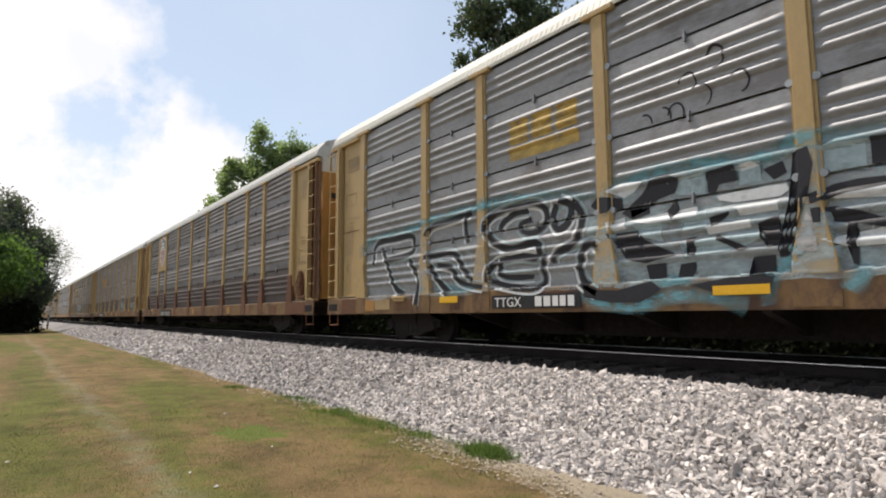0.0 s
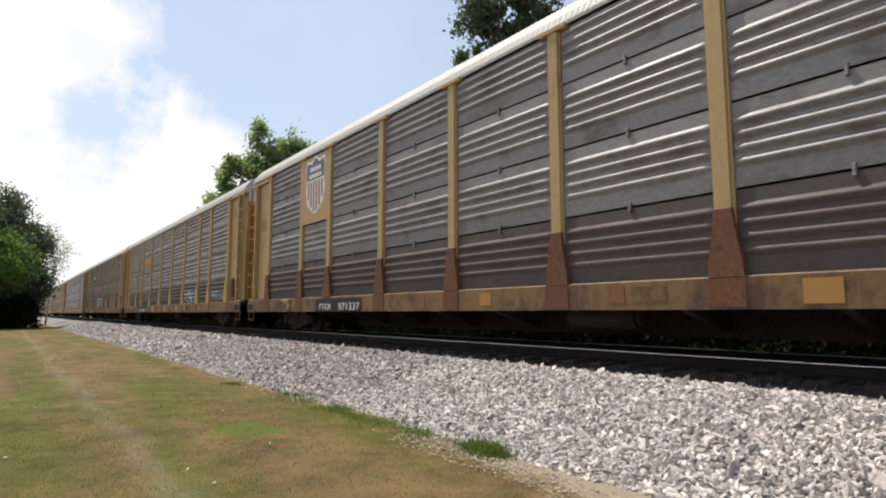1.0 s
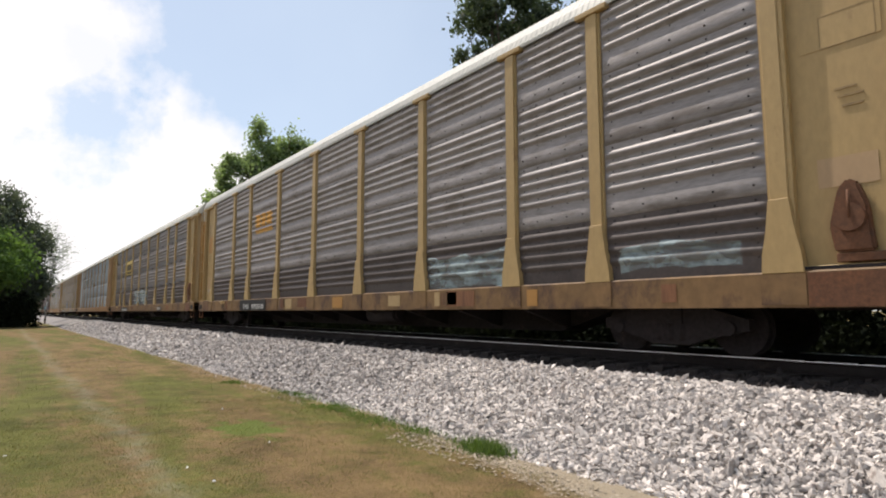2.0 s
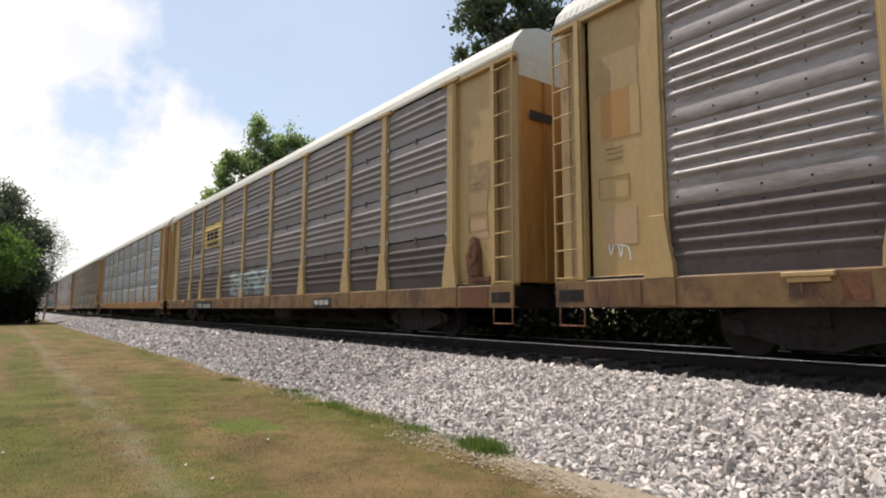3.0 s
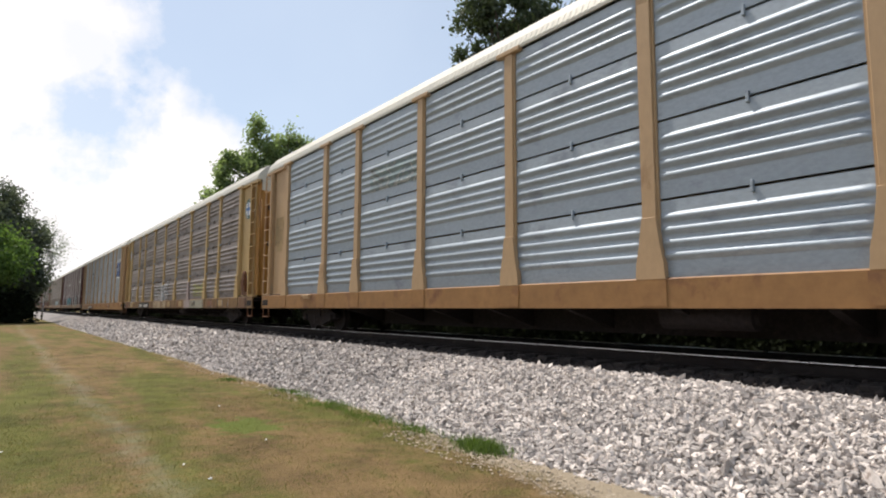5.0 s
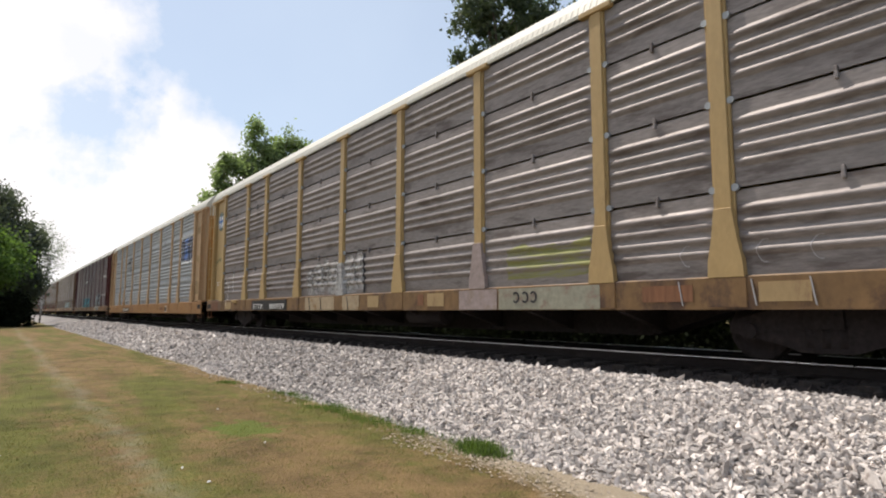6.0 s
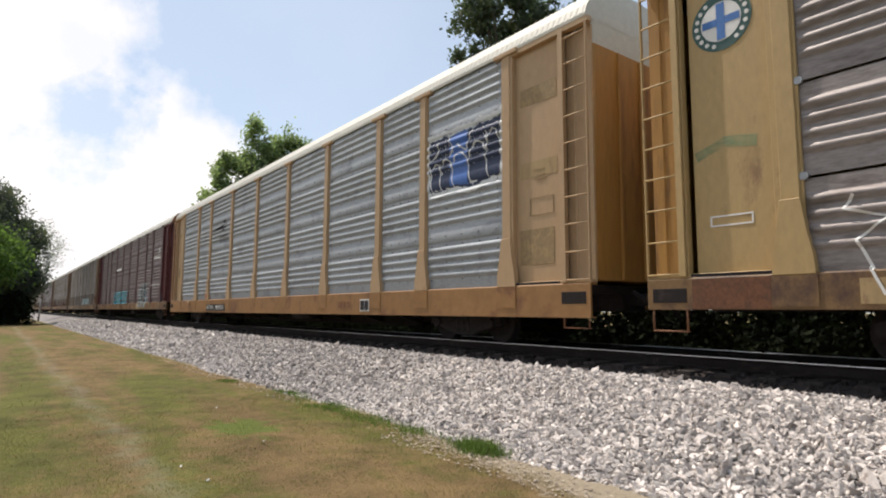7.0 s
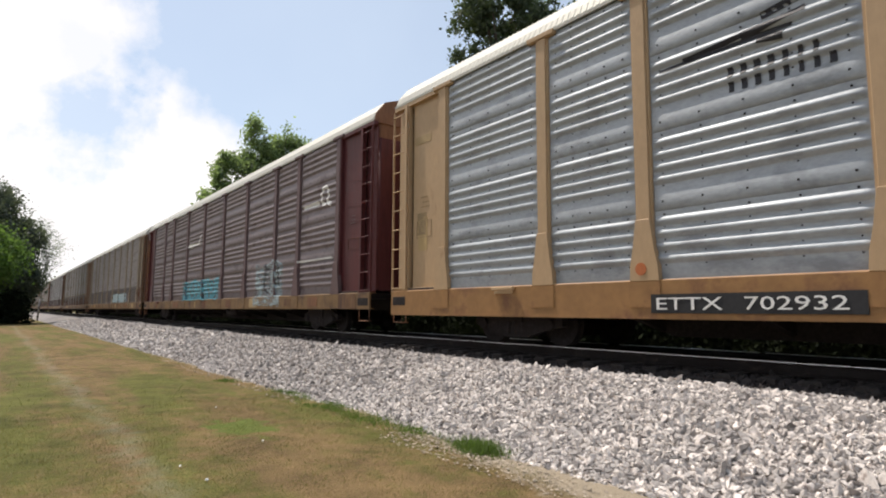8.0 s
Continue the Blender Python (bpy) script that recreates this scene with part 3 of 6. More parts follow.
def skin_x(style, rows, y, z):
    """Outermost surface of the side at (y, z): sill, post foot, post or sheet."""
    if z < SILL1 + 0.012:
        return SIDE - 0.036
    for p in POSTS:
        if z < SILL1 + 0.86 and abs(y - p) < 0.245 - 0.155 * (z - SILL1):
            return SIDE - 0.03
        if abs(y - p) < 0.108:
            return SIDE
    return SKIN - sheet_out(style, rows, z)


def stroke_mesh(name, strokes, mat, style, rows, width, lift=0.006, fade=False):
    """Sprayed lines that follow the ridges: polylines in (y, z)."""
    verts, faces, across = [], [], []
    for line in strokes:
        pts = []
        for (a, b) in zip(line, line[1:]):
            a, b = Vector(a), Vector(b)
            n = max(1, int((b - a).length / 0.03))
            pts += [a.lerp(b, i / n) for i in range(n)]
        pts.append(Vector(line[-1]))
        k = 8 if fade else 4
        start = len(verts)
        for i, p in enumerate(pts):
            d = (pts[min(i + 1, len(pts) - 1)] - pts[max(i - 1, 0)]).normalized()
            nrm = Vector((-d.y, d.x))
            wd = width * (0.8 + 0.35 * noise.noise(Vector((p.x * 2, p.y * 2, 4.0))))
            for j in range(k + 1):
                q = p + nrm * wd * (j / k - 0.5)
                verts.append((skin_x(style, rows, q.x, q.y) - lift, q.x, q.y))
                across.append(math.sin(math.pi * j / k) * math.sin(math.pi * (i + 0.5) / len(pts)) ** 0.3)
        for i in range(len(pts) - 1):
            for j in range(k):
                a = start + i * (k + 1) + j
                faces.append((a, a + 1, a + k + 2, a + k + 1))
    me = raw_mesh(name, verts, faces, mat)
    if fade:                     # how thickly the paint covers, from edge to edge
        me.attributes.new("cover", "FLOAT", "POINT").data.foreach_set("value", across)
    return me


def fill_mesh(name, outline, mat, style, rows, lift=0.004, step=0.03):
    """A sprayed area that follows the ridges: lower and upper edge as functions of y."""
    y0, y1, low, high = outline
    verts, faces = [], []
    n = max(2, int((y1 - y0) / 0.06))
    k = 60
    for i in range(n + 1):
        y = y0 + (y1 - y0) * i / n
        a, b = low(y), high(y)
        for j in range(k + 1):
            z = a + (b - a) * j / k
            verts.append((skin_x(style, rows, y, z) - lift, y, z))
    for i in range(n):
        for j in range(k):
            a = i * (k + 1) + j
            faces.append((a, a + k + 1, a + k + 2, a + 1))
    return raw_mesh(name, verts, faces, mat)


SHARED = {}


def shared(key, make):
    if key not in SHARED:
        SHARED[key] = make()
    return SHARED[key]


def post_mesh(mat_key, z_top):
    bm = bmesh.new()
    h = 0.105
    # hat-section post
    for y0, y1, x0, x1 in ((-h, h, SIDE, SKIN + 0.02),):
        box(bm, x0, x1, y0, y1, SILL1 + 0.80, z_top - 0.06, 0.008)
    box(bm, SIDE + 0.035, SKIN + 0.03, -h - 0.035, h + 0.035, SILL1 + 0.02, z_top - 0.06)
    return mesh_of("post", bm, M[mat_key])


def foot_mesh(mat_key):
    bm = bmesh.new()
    a = [(-0.235, SILL1 - 0.02), (0.235, SILL1 - 0.02), (0.218, SILL1 + 0.20), (0.165, SILL1 + 0.46), (0.115, SILL1 + 0.86), (-0.115, SILL1 + 0.86), (-0.165, SILL1 + 0.46), (-0.218, SILL1 + 0.20)]
    plate(bm, a, SIDE - 0.03, SKIN + 0.01)
    bmesh.ops.bevel(bm, geom=list(bm.edges), offset=0.006, segments=1, affect="EDGES")
    return mesh_of("post_foot", bm, M[mat_key])


def cap_mesh(mat_key, z_top):
    bm = bmesh.new()
    box(bm, SIDE - 0.03, SKIN + 0.02, -0.31, 0.31, z_top - 0.06, z_top + 0.03, 0.012)
    return mesh_of("post_cap", bm, M[mat_key])


def roof_profile(ev):
    return [(SIDE + 0.045, ev), (SIDE + 0.035, ev + 0.06), (SIDE + 0.09, ev + 0.22), (SIDE + 0.34, ev + 0.52), (SIDE + 0.75, ev + 0.66), (0.0, ev + 0.72)]


def roof_mesh(ev, mat_key):
    half = roof_profile(ev)
    prof = half + [(-x, z) for x, z in half[-2::-1]]
    ys, y, k = [], 0.05, 0
    verts, faces = [], []
    lifts = []
    pitch = 0.13
    n = int((LEN - 0.1) / pitch)
    for i in range(n):
        for f, l in ((0.0, 0.0), (0.30, 0.0), (0.42, 1.0), (0.86, 1.0)):
            ys.append(0.05 + pitch * (i + f))
            lifts.append(l)
    ys.append(LEN - 0.05)
    lifts.append(0.0)
    w = len(prof)
    for y, l in zip(ys, lifts):
        for i, (x, z) in enumerate(prof):
            out = 0.009 * l if 0 < i < w - 1 else 0.0
            verts.append((x * (1 + out * 0.4), y, z + out))
    for a in range(len(ys) - 1):
        for i in range(w - 1):
            faces.append((a * w + i, a * w + i + 1, (a + 1) * w + i + 1, (a + 1) * w + i))
    for a in (0, len(ys) - 1):
        faces.append(tuple(a * w + i for i in range(w)))
    return raw_mesh("roof", verts, faces, M[mat_key])


def eave_mesh(mat_key, ev):
    """The angle strip under the roof's edge, with a dark drip joint below it."""
    bm = bmesh.new()
    prism(bm, [(SIDE + 0.03, ev - 0.012), (SIDE + 0.015, ev - 0.005), (SIDE + 0.012, ev + 0.045), (SIDE + 0.034, ev + 0.055), (SIDE + 0.08, ev + 0.02)], 0.03, LEN - 0.03)
    return mesh_of("eave_strip", bm, M[mat_key])


def pocket_mesh():
    """A flat black plate for the shaded pocket in the sill's end, under the ladder."""
    bm = bmesh.new()
    box(bm, SIDE - 0.026, SIDE - 0.014, 0.10, 0.60, 0.74, 0.93, 0.004)
    return mesh_of("sill_pocket", bm, M["rail_side"])


def foot_gap_mesh():
    """A black strip drawn as the shade of the open slot under the end panel."""
    bm = bmesh.new()
    box(bm, SIDE + 0.0, SIDE + 0.018, 0.66, 1.70, 1.074, 1.112)
    return mesh_of("panel_slot", bm, M["black"])


def ladder_mesh(mat_key):
    bm = bmesh.new()
    plate(bm, [(0.50, 1.09), (0.60, 1.09), (0.60, 5.35), (0.50, 5.35)], SIDE - 0.025, SIDE + 0.0)
    bmesh.ops.bevel(bm, geom=list(bm.edges), offset=0.004, segments=1, affect="EDGES")
    return mesh_of("ladder", bm, M[mat_key])


def stile_mesh(mat_key):
    bm = bmesh.new()
    box(bm, SIDE - 0.02, SIDE + 0.03, 0.015, 0.04, 1.09, 5.30, 0.004)
    return mesh_of("stile", bm, M[mat_key])


def rung_mesh(mat_key):
    bm = bmesh.new()
    tube(bm, (SIDE - 0.01, 0.03, 0), (SIDE - 0.01, 0.505, 0), 0.014, n=6)
    return mesh_of("rung", bm, M[mat_key])


def end_panel_mesh(mat_key):
    bm = bmesh.new()
    box(bm, SIDE + 0.115, SIDE + 0.15, 0.70, 1.76, 1.12, EAVE - 0.05)
    box(bm, SIDE + 0.02, SIDE + 0.14, 0.56, 0.62, 1.10, EAVE - 0.05, 0.006)
    box(bm, SIDE + 0.02, SIDE + 0.14, 1.74, 1.82, 1.10, EAVE - 0.05, 0.006)
    box(bm, SIDE + 0.02, SIDE + 0.14, 0.0, 1.85, EAVE - 0.10, EAVE + 0.0, 0.006)
    box(bm, SIDE + 0.02, SIDE + 0.14, 0.0, 1.85, 1.071, 1.12, 0.006)
    return mesh_of("end_panel", bm, M[mat_key])


def corner_panel_mesh(mat_key):
    """The sheet behind the ladder, with two shallow folds."""
    bm = bmesh.new()
    line = [(SIDE + 0.20, 0.045), (SIDE + 0.165, 0.05), (SIDE + 0.165, 0.22), (SIDE + 0.185, 0.24), (SIDE + 0.185, 0.40), (SIDE + 0.165, 0.42), (SIDE + 0.165, 0.57), (SIDE + 0.20, 0.57)]
    a = [bm.verts.new((x, y, 1.12)) for x, y in line]
    b = [bm.verts.new((x, y, EAVE - 0.10)) for x, y in line]
    for i in range(len(line)):
        j = (i + 1) % len(line)
        bm.faces.new((a[i], a[j], b[j], b[i]))
    bm.faces.new(a[::-1])
    bm.faces.new(b)
    return mesh_of("corner_panel", bm, M[mat_key])


def door_outline():
    n, r, x0 = 7, 0.07, SIDE + 0.205
    line = [(x0, 0.40)] + [(x0 + r - r * math.cos(i * math.pi / 2 / n), 0.125 - r * math.sin(i * math.pi / 2 / n)) for i in range(n + 1)]
    return line + [(-x, y) for x, y in line[::-1]]


def end_door_mesh(mat_key, ribbed):
    """The closed end: radial doors with rounded corners, ribbed on some cars."""
    bm = bmesh.new()
    outline = door_outline()
    a = [bm.verts.new((x, y, 1.12)) for x, y in outline]
    b = [bm.verts.new((x, y, 5.02)) for x, y in outline]
    for i in range(len(outline) - 1):
        f = bm.faces.new((a[i], a[i + 1], b[i + 1], b[i]))
        f.smooth = 0 < i < 8 or 8 < i < len(outline) - 2
    bm.faces.new(a)
    bm.faces.new(b[::-1])
    bm.faces.new((a[0], b[0], b[-1], a[-1]))
    return mesh_of("end_door", bm, M[mat_key])


def rib_mesh(mat_key, w):
    bm = bmesh.new()
    box(bm, -w, w, 0.015, 0.075, 1.14, 5.0, 0.01)
    return mesh_of("door_rib", bm, M[mat_key])


def gable_mesh(mat_key, ev):
    """The pale head of the end, under the arch of the roof."""
    bm = bmesh.new()
    outline = door_outline()
    a = [bm.verts.new((x, y, 5.02)) for x, y in outline]
    b = [bm.verts.new((x, y, ev + 0.03)) for x, y in outline]
    for i in range(len(outline) - 1):
        bm.faces.new((a[i], a[i + 1], b[i + 1], b[i]))
    bm.faces.new(b[::-1])
    return mesh_of("gable", bm, M[mat_key])


def roof_end_mesh(mat_key, ev):
    """A painted plate that closes the arch of the roof."""
    half = roof_profile(ev)
    outline = half + [(-x, z) for x, z in half[-2::-1]]
    bm = bmesh.new()
    prism(bm, [(x * 0.99, z + (0.016 if z > ev else -0.03)) for x, z in outline], 0.02, 0.046)
    return mesh_of("roof_end", bm, M[mat_key])


def sill_mesh(mat_key, low):
    bm = bmesh.new()
    prism(bm, [(SIDE - 0.02, low), (SIDE - 0.02, SILL1 - 0.02), (SIDE + 0.0, SILL1), (SIDE + 0.16, SILL1), (SIDE + 0.16, SILL1 - 0.03), (SIDE + 0.02, SILL1 - 0.04), (SIDE + 0.02, low + 0.02), (SIDE + 0.12, low + 0.02), (SIDE + 0.12, low)], 0.02, LEN - 0.02)
    return mesh_of("side_sill", bm, M[mat_key])


def stub_mesh(mat_key):
    bm = bmesh.new()
    plate(bm, [(-0.25, SILL0 + 0.03), (0.25, SILL0 + 0.03), (0.25, SILL1 - 0.03), (-0.25, SILL1 - 0.03)], SIDE - 0.034, SIDE - 0.018)
    return mesh_of("sill_gusset", bm, M[mat_key])


def underframe_mesh():
    bm = bmesh.new()
    box(bm, -1.42, 1.42, 0.25, LEN - 0.25, 0.92, 1.05)
    # fish-bellied centre sill
    plate(bm, [(0.3, 0.62), (5.2, 0.62), (6.4, 0.24), (LEN - 6.4, 0.24), (LEN - 5.2, 0.62), (LEN - 0.3, 0.62), (LEN - 0.3, 0.98), (0.3, 0.98)], -0.33, 0.33)
    for i in range(9):
        y = 6.2 + i * (LEN - 12.4) / 8
        plate_y = [(-1.42, 0.62), (-0.3, 0.30), (0.3, 0.30), (1.42, 0.62), (1.42, 0.95), (-1.42, 0.95)]
        prism(bm, plate_y, y - 0.06, y + 0.06)
    return mesh_of("underframe", bm, M["black"])


def tank_mesh():
    bm = bmesh.new()
    tube(bm, (-1.0, 0, 0.55), (-1.0, 1.3, 0.55), 0.2, n=14)
    tube(bm, (-1.0, -0.05, 0.55), (-1.0, 1.35, 0.55), 0.12, n=12)
    return mesh_of("air_tank", bm, M["black"])


def truck_frame_mesh():
    bm = bmesh.new()
    for s in (-1, 1):
        x0, x1 = sorted((s * 0.93, s * 1.08))
        prof = [(-1.12, 0.36), (-1.12, 0.50), (-0.55, 0.66), (0.55, 0.66), (1.12, 0.50), (1.12, 0.36), (0.85, 0.30), (0.50, 0.22), (0.28, 0.14), (-0.28, 0.14), (-0.50, 0.22), (-0.85, 0.30)]
        plate(bm, prof, x0, x1)
        for y in (-0.86, 0.86):
            tube(bm, (s * 0.9, y, 0.38), (s * 1.14, y, 0.38), 0.10, n=12)
        for y in (-0.18, 0.0, 0.18):
            tube(bm, (s * 1.02, y, 0.2), (s * 1.02, y, 0.46), 0.075, n=10)
    box(bm, -1.12, 1.12, -0.2, 0.2, 0.42, 0.70)
    return mesh_of("truck_frame", bm, M["black"])


def wheel_mesh():
    bm = bmesh.new()
    n = 28
    prof = [(-0.045, 0.03), (-0.045, 0.26), (-0.06, 0.33), (-0.06, 0.381), (0.05, 0.384), (0.065, 0.405), (0.085, 0.405), (0.085, 0.33), (0.03, 0.26), (0.03, 0.03)]
    rings = [[bm.verts.new((x, r * math.cos(2 * math.pi * i / n), r * math.sin(2 * math.pi * i / n))) for i in range(n)] for x, r in prof]
    for a, b in zip(rings, rings[1:]):
        for i in range(n):
            bm.faces.new((a[i], a[(i + 1) % n], b[(i + 1) % n], b[i]))
    bm.faces.new(rings[0])
    bm.faces.new(rings[-1][::-1])
    return mesh_of("wheel", bm, M["black"])


def axle_mesh():
    bm = bmesh.new()
    tube(bm, (-1.05, 0, 0), (1.05, 0, 0), 0.08, n=10)
    return mesh_of("axle", bm, M["black"])


def coupler_mesh():
    bm = bmesh.new()
    box(bm, -0.10, 0.10, -0.50, 0.5, 0.72, 0.92, 0.02)
    box(bm, -0.17, 0.15, -0.53, -0.30, 0.66, 0.98, 0.04)
    tube(bm, (-0.6, -0.1, 0.95), (-0.15, -0.42, 0.55), 0.03, n=6)
    tube(bm, (0.3, -0.05, 0.9), (0.22, -0.45, 0.50), 0.03, n=6)
    return mesh_of("coupler", bm, M["black"])


def step_mesh(mat_key):
    bm = bmesh.new()
    for y in (0.08, 0.58):
        tube(bm, (SIDE + 0.02, y, 0.36), (SIDE + 0.02, y, 0.70), 0.014, n=6)
    tube(bm, (SIDE + 0.02, 0.07, 0.36), (SIDE + 0.02, 0.59, 0.36), 0.014, n=6)
    box(bm, SIDE + 0.02, SIDE + 0.10, 0.09, 0.57, 0.352, 0.366)
    return mesh_of("step", bm, M[mat_key])


def handbrake_mesh(mat_key):
    bm = bmesh.new()
    plate(bm, [(0.98, 1.25), (1.36, 1.25), (1.40, 1.55), (1.30, 1.95), (1.20, 2.06), (1.10, 2.0), (1.02, 1.75)], SIDE + 0.0, SIDE + 0.115)
    bmesh.ops.bevel(bm, geom=list(bm.edges), offset=0.025, segments=2, affect="EDGES")
    tube(bm, (SIDE - 0.04, 1.19, 1.62), (SIDE + 0.01, 1.19, 1.62), 0.15, n=16)
    tube(bm, (SIDE - 0.05, 1.19, 1.62), (SIDE - 0.02, 1.19, 1.92), 0.015, n=6)
    box(bm, SIDE + 0.01, SIDE + 0.10, 0.7, 1.35, 1.14, 1.24, 0.01)
    return mesh_of("brake_box", bm, M["rust"])


def bracket_mesh(mat_key):
    bm = bmesh.new()
    box(bm, SIDE - 0.10, SIDE - 0.02, 23.45, 24.0, 0.99, 1.05, 0.01)
    box(bm, SIDE - 0.07, SIDE - 0.02, 23.5, 23.95, 0.93, 0.99, 0.008)
    return mesh_of("bracket", bm, M[mat_key])


def clip_mesh(mat_key):
    bm = bmesh.new()
    box(bm, SKIN - 0.045, SKIN + 0.005, -0.02, 0.02, -0.10, 0.05, 0.006)
    return mesh_of("clip", bm, M[mat_key])


def side_clip_mesh(mat_key):
    bm = bmesh.new()
    tube(bm, (SKIN - 0.05, 0.0, 0.0), (SKIN + 0.0, 0.0, 0.0), 0.05, n=8)
    return mesh_of("side_clip", bm, M[mat_key])


def far_side_mesh(ev, mat_key):
    bm = bmesh.new()
    box(bm, -SKIN - 0.03, -SKIN, 0.05, LEN - 0.05, SILL1, ev)
    for y in POSTS:
        box(bm, -SKIN, -SIDE, y - 0.09, y + 0.09, SILL1, ev)
    box(bm, -SIDE - 0.14, -SIDE, 0.02, LEN - 0.02, SILL0, SILL1)
    for y in (-0.10, LEN - 0.32):     # corner posts beside the end doors
        box(bm, -SIDE - 0.26, -SIDE + 0.02, y, y + 0.42, SILL1 + 0.002, ev)
    return mesh_of("far_side", bm, M[mat_key])


def letters(text, size, mat):
    cu = bpy.data.curves.new("text", "FONT")
    cu.body, cu.size, cu.extrude, cu.resolution_u = text, size, 0.003, 2
    ob = bpy.data.objects.new("text", cu)
    scene.collection.objects.link(ob)
    bpy.context.view_layer.update()
    me = bpy.data.meshes.new_from_object(ob.evaluated_get(bpy.context.evaluated_depsgraph_get()))
    bpy.data.objects.remove(ob)
    me.materials.clear()
    me.materials.append(mat)
    return me


# letters stand in the side's plane, read from the camera's side: towards -y
READ = Matrix(((0, 0, -1, 0), (-1, 0, 0, 0), (0, 1, 0, 0), (0, 0, 0, 1)))


def mirrored(m_y):
    return Matrix.Translation((0, LEN, 0)) @ Matrix.Diagonal((1, -1, 1, 1)) if m_y else Matrix.Identity(4)


def flip(me):
    """The same part for the other end of the car."""
    key = ("flip", me.name)
    if key not in SHARED:
        c = me.copy()
        c.transform(mirrored(True))
        c.flip_normals()
        SHARED[key] = c
    return SHARED[key]


def build_car(label, sheet, paint, sill, style="gap", ev=EAVE, roof="roof", foot=None, door="door_tan", panel_paint=None, brake=True, gable="roof", low_sheet=None, ribbed=False, clips=False, side_clips=False, category="freight car", low_sill=0.0, ladder=None, bay="bay_rust"):
    foot = foot or paint
    ladder = ladder or paint
    car = tagged(new("autorack_car"), label, category, "cars of the train")
    body = put("side_sill", shared(("sill", sill, low_sill), lambda: sill_mesh(sill, SILL0 - low_sill)), car)
    put("underframe", shared("under", underframe_mesh), car, "grimy black underframe")
    put("far_side", shared(("far", ev, paint), lambda: far_side_mesh(ev, paint)), car)
    put("roof", shared(("roof", ev, roof), lambda: roof_mesh(ev, roof)), car, "pale ribbed sheet roof")
    zs = row_levels(style, ev)
    put("eave_strip", shared(("eave", roof, ev), lambda: eave_mesh(roof, ev)), car)
    post = shared(("post", paint, ev), lambda: post_mesh(paint, ev))
    ft = shared(("foot", foot), lambda: foot_mesh(foot))
    cap = shared(("cap", paint, ev), lambda: cap_mesh(paint, ev))
    gus = foot if foot != paint else sill
    stub = shared(("stub", gus), lambda: stub_mesh(gus))
    for y in POSTS:
        p = put("post", post, car, at=pose(0, y, 0))
        put("post_foot", ft, p)
        put("post_cap", cap, p)
        put("sill_gusset", stub, body, at=pose(0, y, 0))
    for y0, y1 in zip(POSTS, POSTS[1:]):
        for z0, z1 in zip(zs, zs[1:]):
            wd = y1 - y0 - 0.23
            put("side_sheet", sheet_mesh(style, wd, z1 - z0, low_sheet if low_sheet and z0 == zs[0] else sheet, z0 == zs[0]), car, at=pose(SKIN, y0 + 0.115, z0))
            if clips and z0 > zs[0]:
                put("clip", shared(("clip", sheet), lambda: clip_mesh(sheet)), car, at=pose(0, (y0 + y1) / 2, z0))
            if side_clips and z0 > zs[0]:
                for y in (y0 + 0.145, y1 - 0.145):
                    put("side_clip", shared(("sclip", "galv"), lambda: side_clip_mesh("galv")), car, at=pose(0, y, z0))
    lad, rung = shared(("lad", ladder), lambda: ladder_mesh(ladder)), shared(("rung", ladder), lambda: rung_mesh(ladder))
    pp = panel_paint or paint
    edge = "brown" if bay == "bay_rust" else ladder
    panel = shared(("endp", pp), lambda: end_panel_mesh(pp))
    head = shared(("gable", gable, ev), lambda: gable_mesh(gable, ev))
    gate = shared(("door", door, ribbed), lambda: end_door_mesh(door, ribbed))
    step = shared("step", lambda: step_mesh("brown"))
    coup = shared("coup", coupler_mesh)
    for far in (False, True):
        f = flip if far else (lambda m: m)
        put("end_panel", f(panel), car)
        put("corner_panel", f(shared(("corner", bay), lambda: corner_panel_mesh(bay))), car, "rust-streaked sheet behind the ladder" if bay == "bay_rust" else "")
        leaf = put("end_door", f(gate), car)
        for x in ([-1.0 + i * 0.182 for i in range(12)] if ribbed else [-0.62, 0.0, 0.62]):
            put("door_rib", f(shared(("rib", door, ribbed), lambda: rib_mesh(door, 0.045 if ribbed else 0.03))), leaf, at=pose(x, 0, 0))
        put("gable", f(head), car)
        if gable != "roof":
            put("roof_end", f(shared(("rend", gable, ev), lambda: roof_end_mesh(gable, ev))), car, "rusty brown roof end")
        put("sill_pocket", f(shared("pocket", pocket_mesh)), body, "black plate for the shaded pocket in the sill's end")
        put("panel_slot", f(shared("slot", foot_gap_mesh)), car, "black strip for the shade in the slot under the end panel")
        put("coupler", f(coup), car, "black steel coupler")
        put("step", f(step), car)
        ob = put("ladder", f(lad), car)
        put("stile", f(shared(("stile", edge), lambda: stile_mesh(edge))), ob)
        for i in range(10):
            put("rung", f(rung), ob, at=pose(0, 0, 1.12 + 0.45 * i))
        y = LEN - 3.65 if far else 3.65
        truck = put("truck", shared("tframe", truck_frame_mesh), car, "grimy black wheel truck", at=pose(0, y, 0))
        for dy in (-0.865, 0.865):
            ax = put("axle", shared("axle", axle_mesh), truck, at=pose(0, dy, 0.384))
        for dy in (-0.865, 0.865):
            put("wheel", shared("wheel", wheel_mesh), truck, at=pose(-0.755, dy, 0.384))
            put("wheel", shared("wheel", wheel_mesh), truck, at=pose(0.755, dy, 0.384, rz=180))
    if brake:
        put("brake_box", shared("hb", lambda: handbrake_mesh("black")), car, "rusty hand brake housing")
    put("bracket", shared(("bracket", pp), lambda: bracket_mesh(pp)), car)
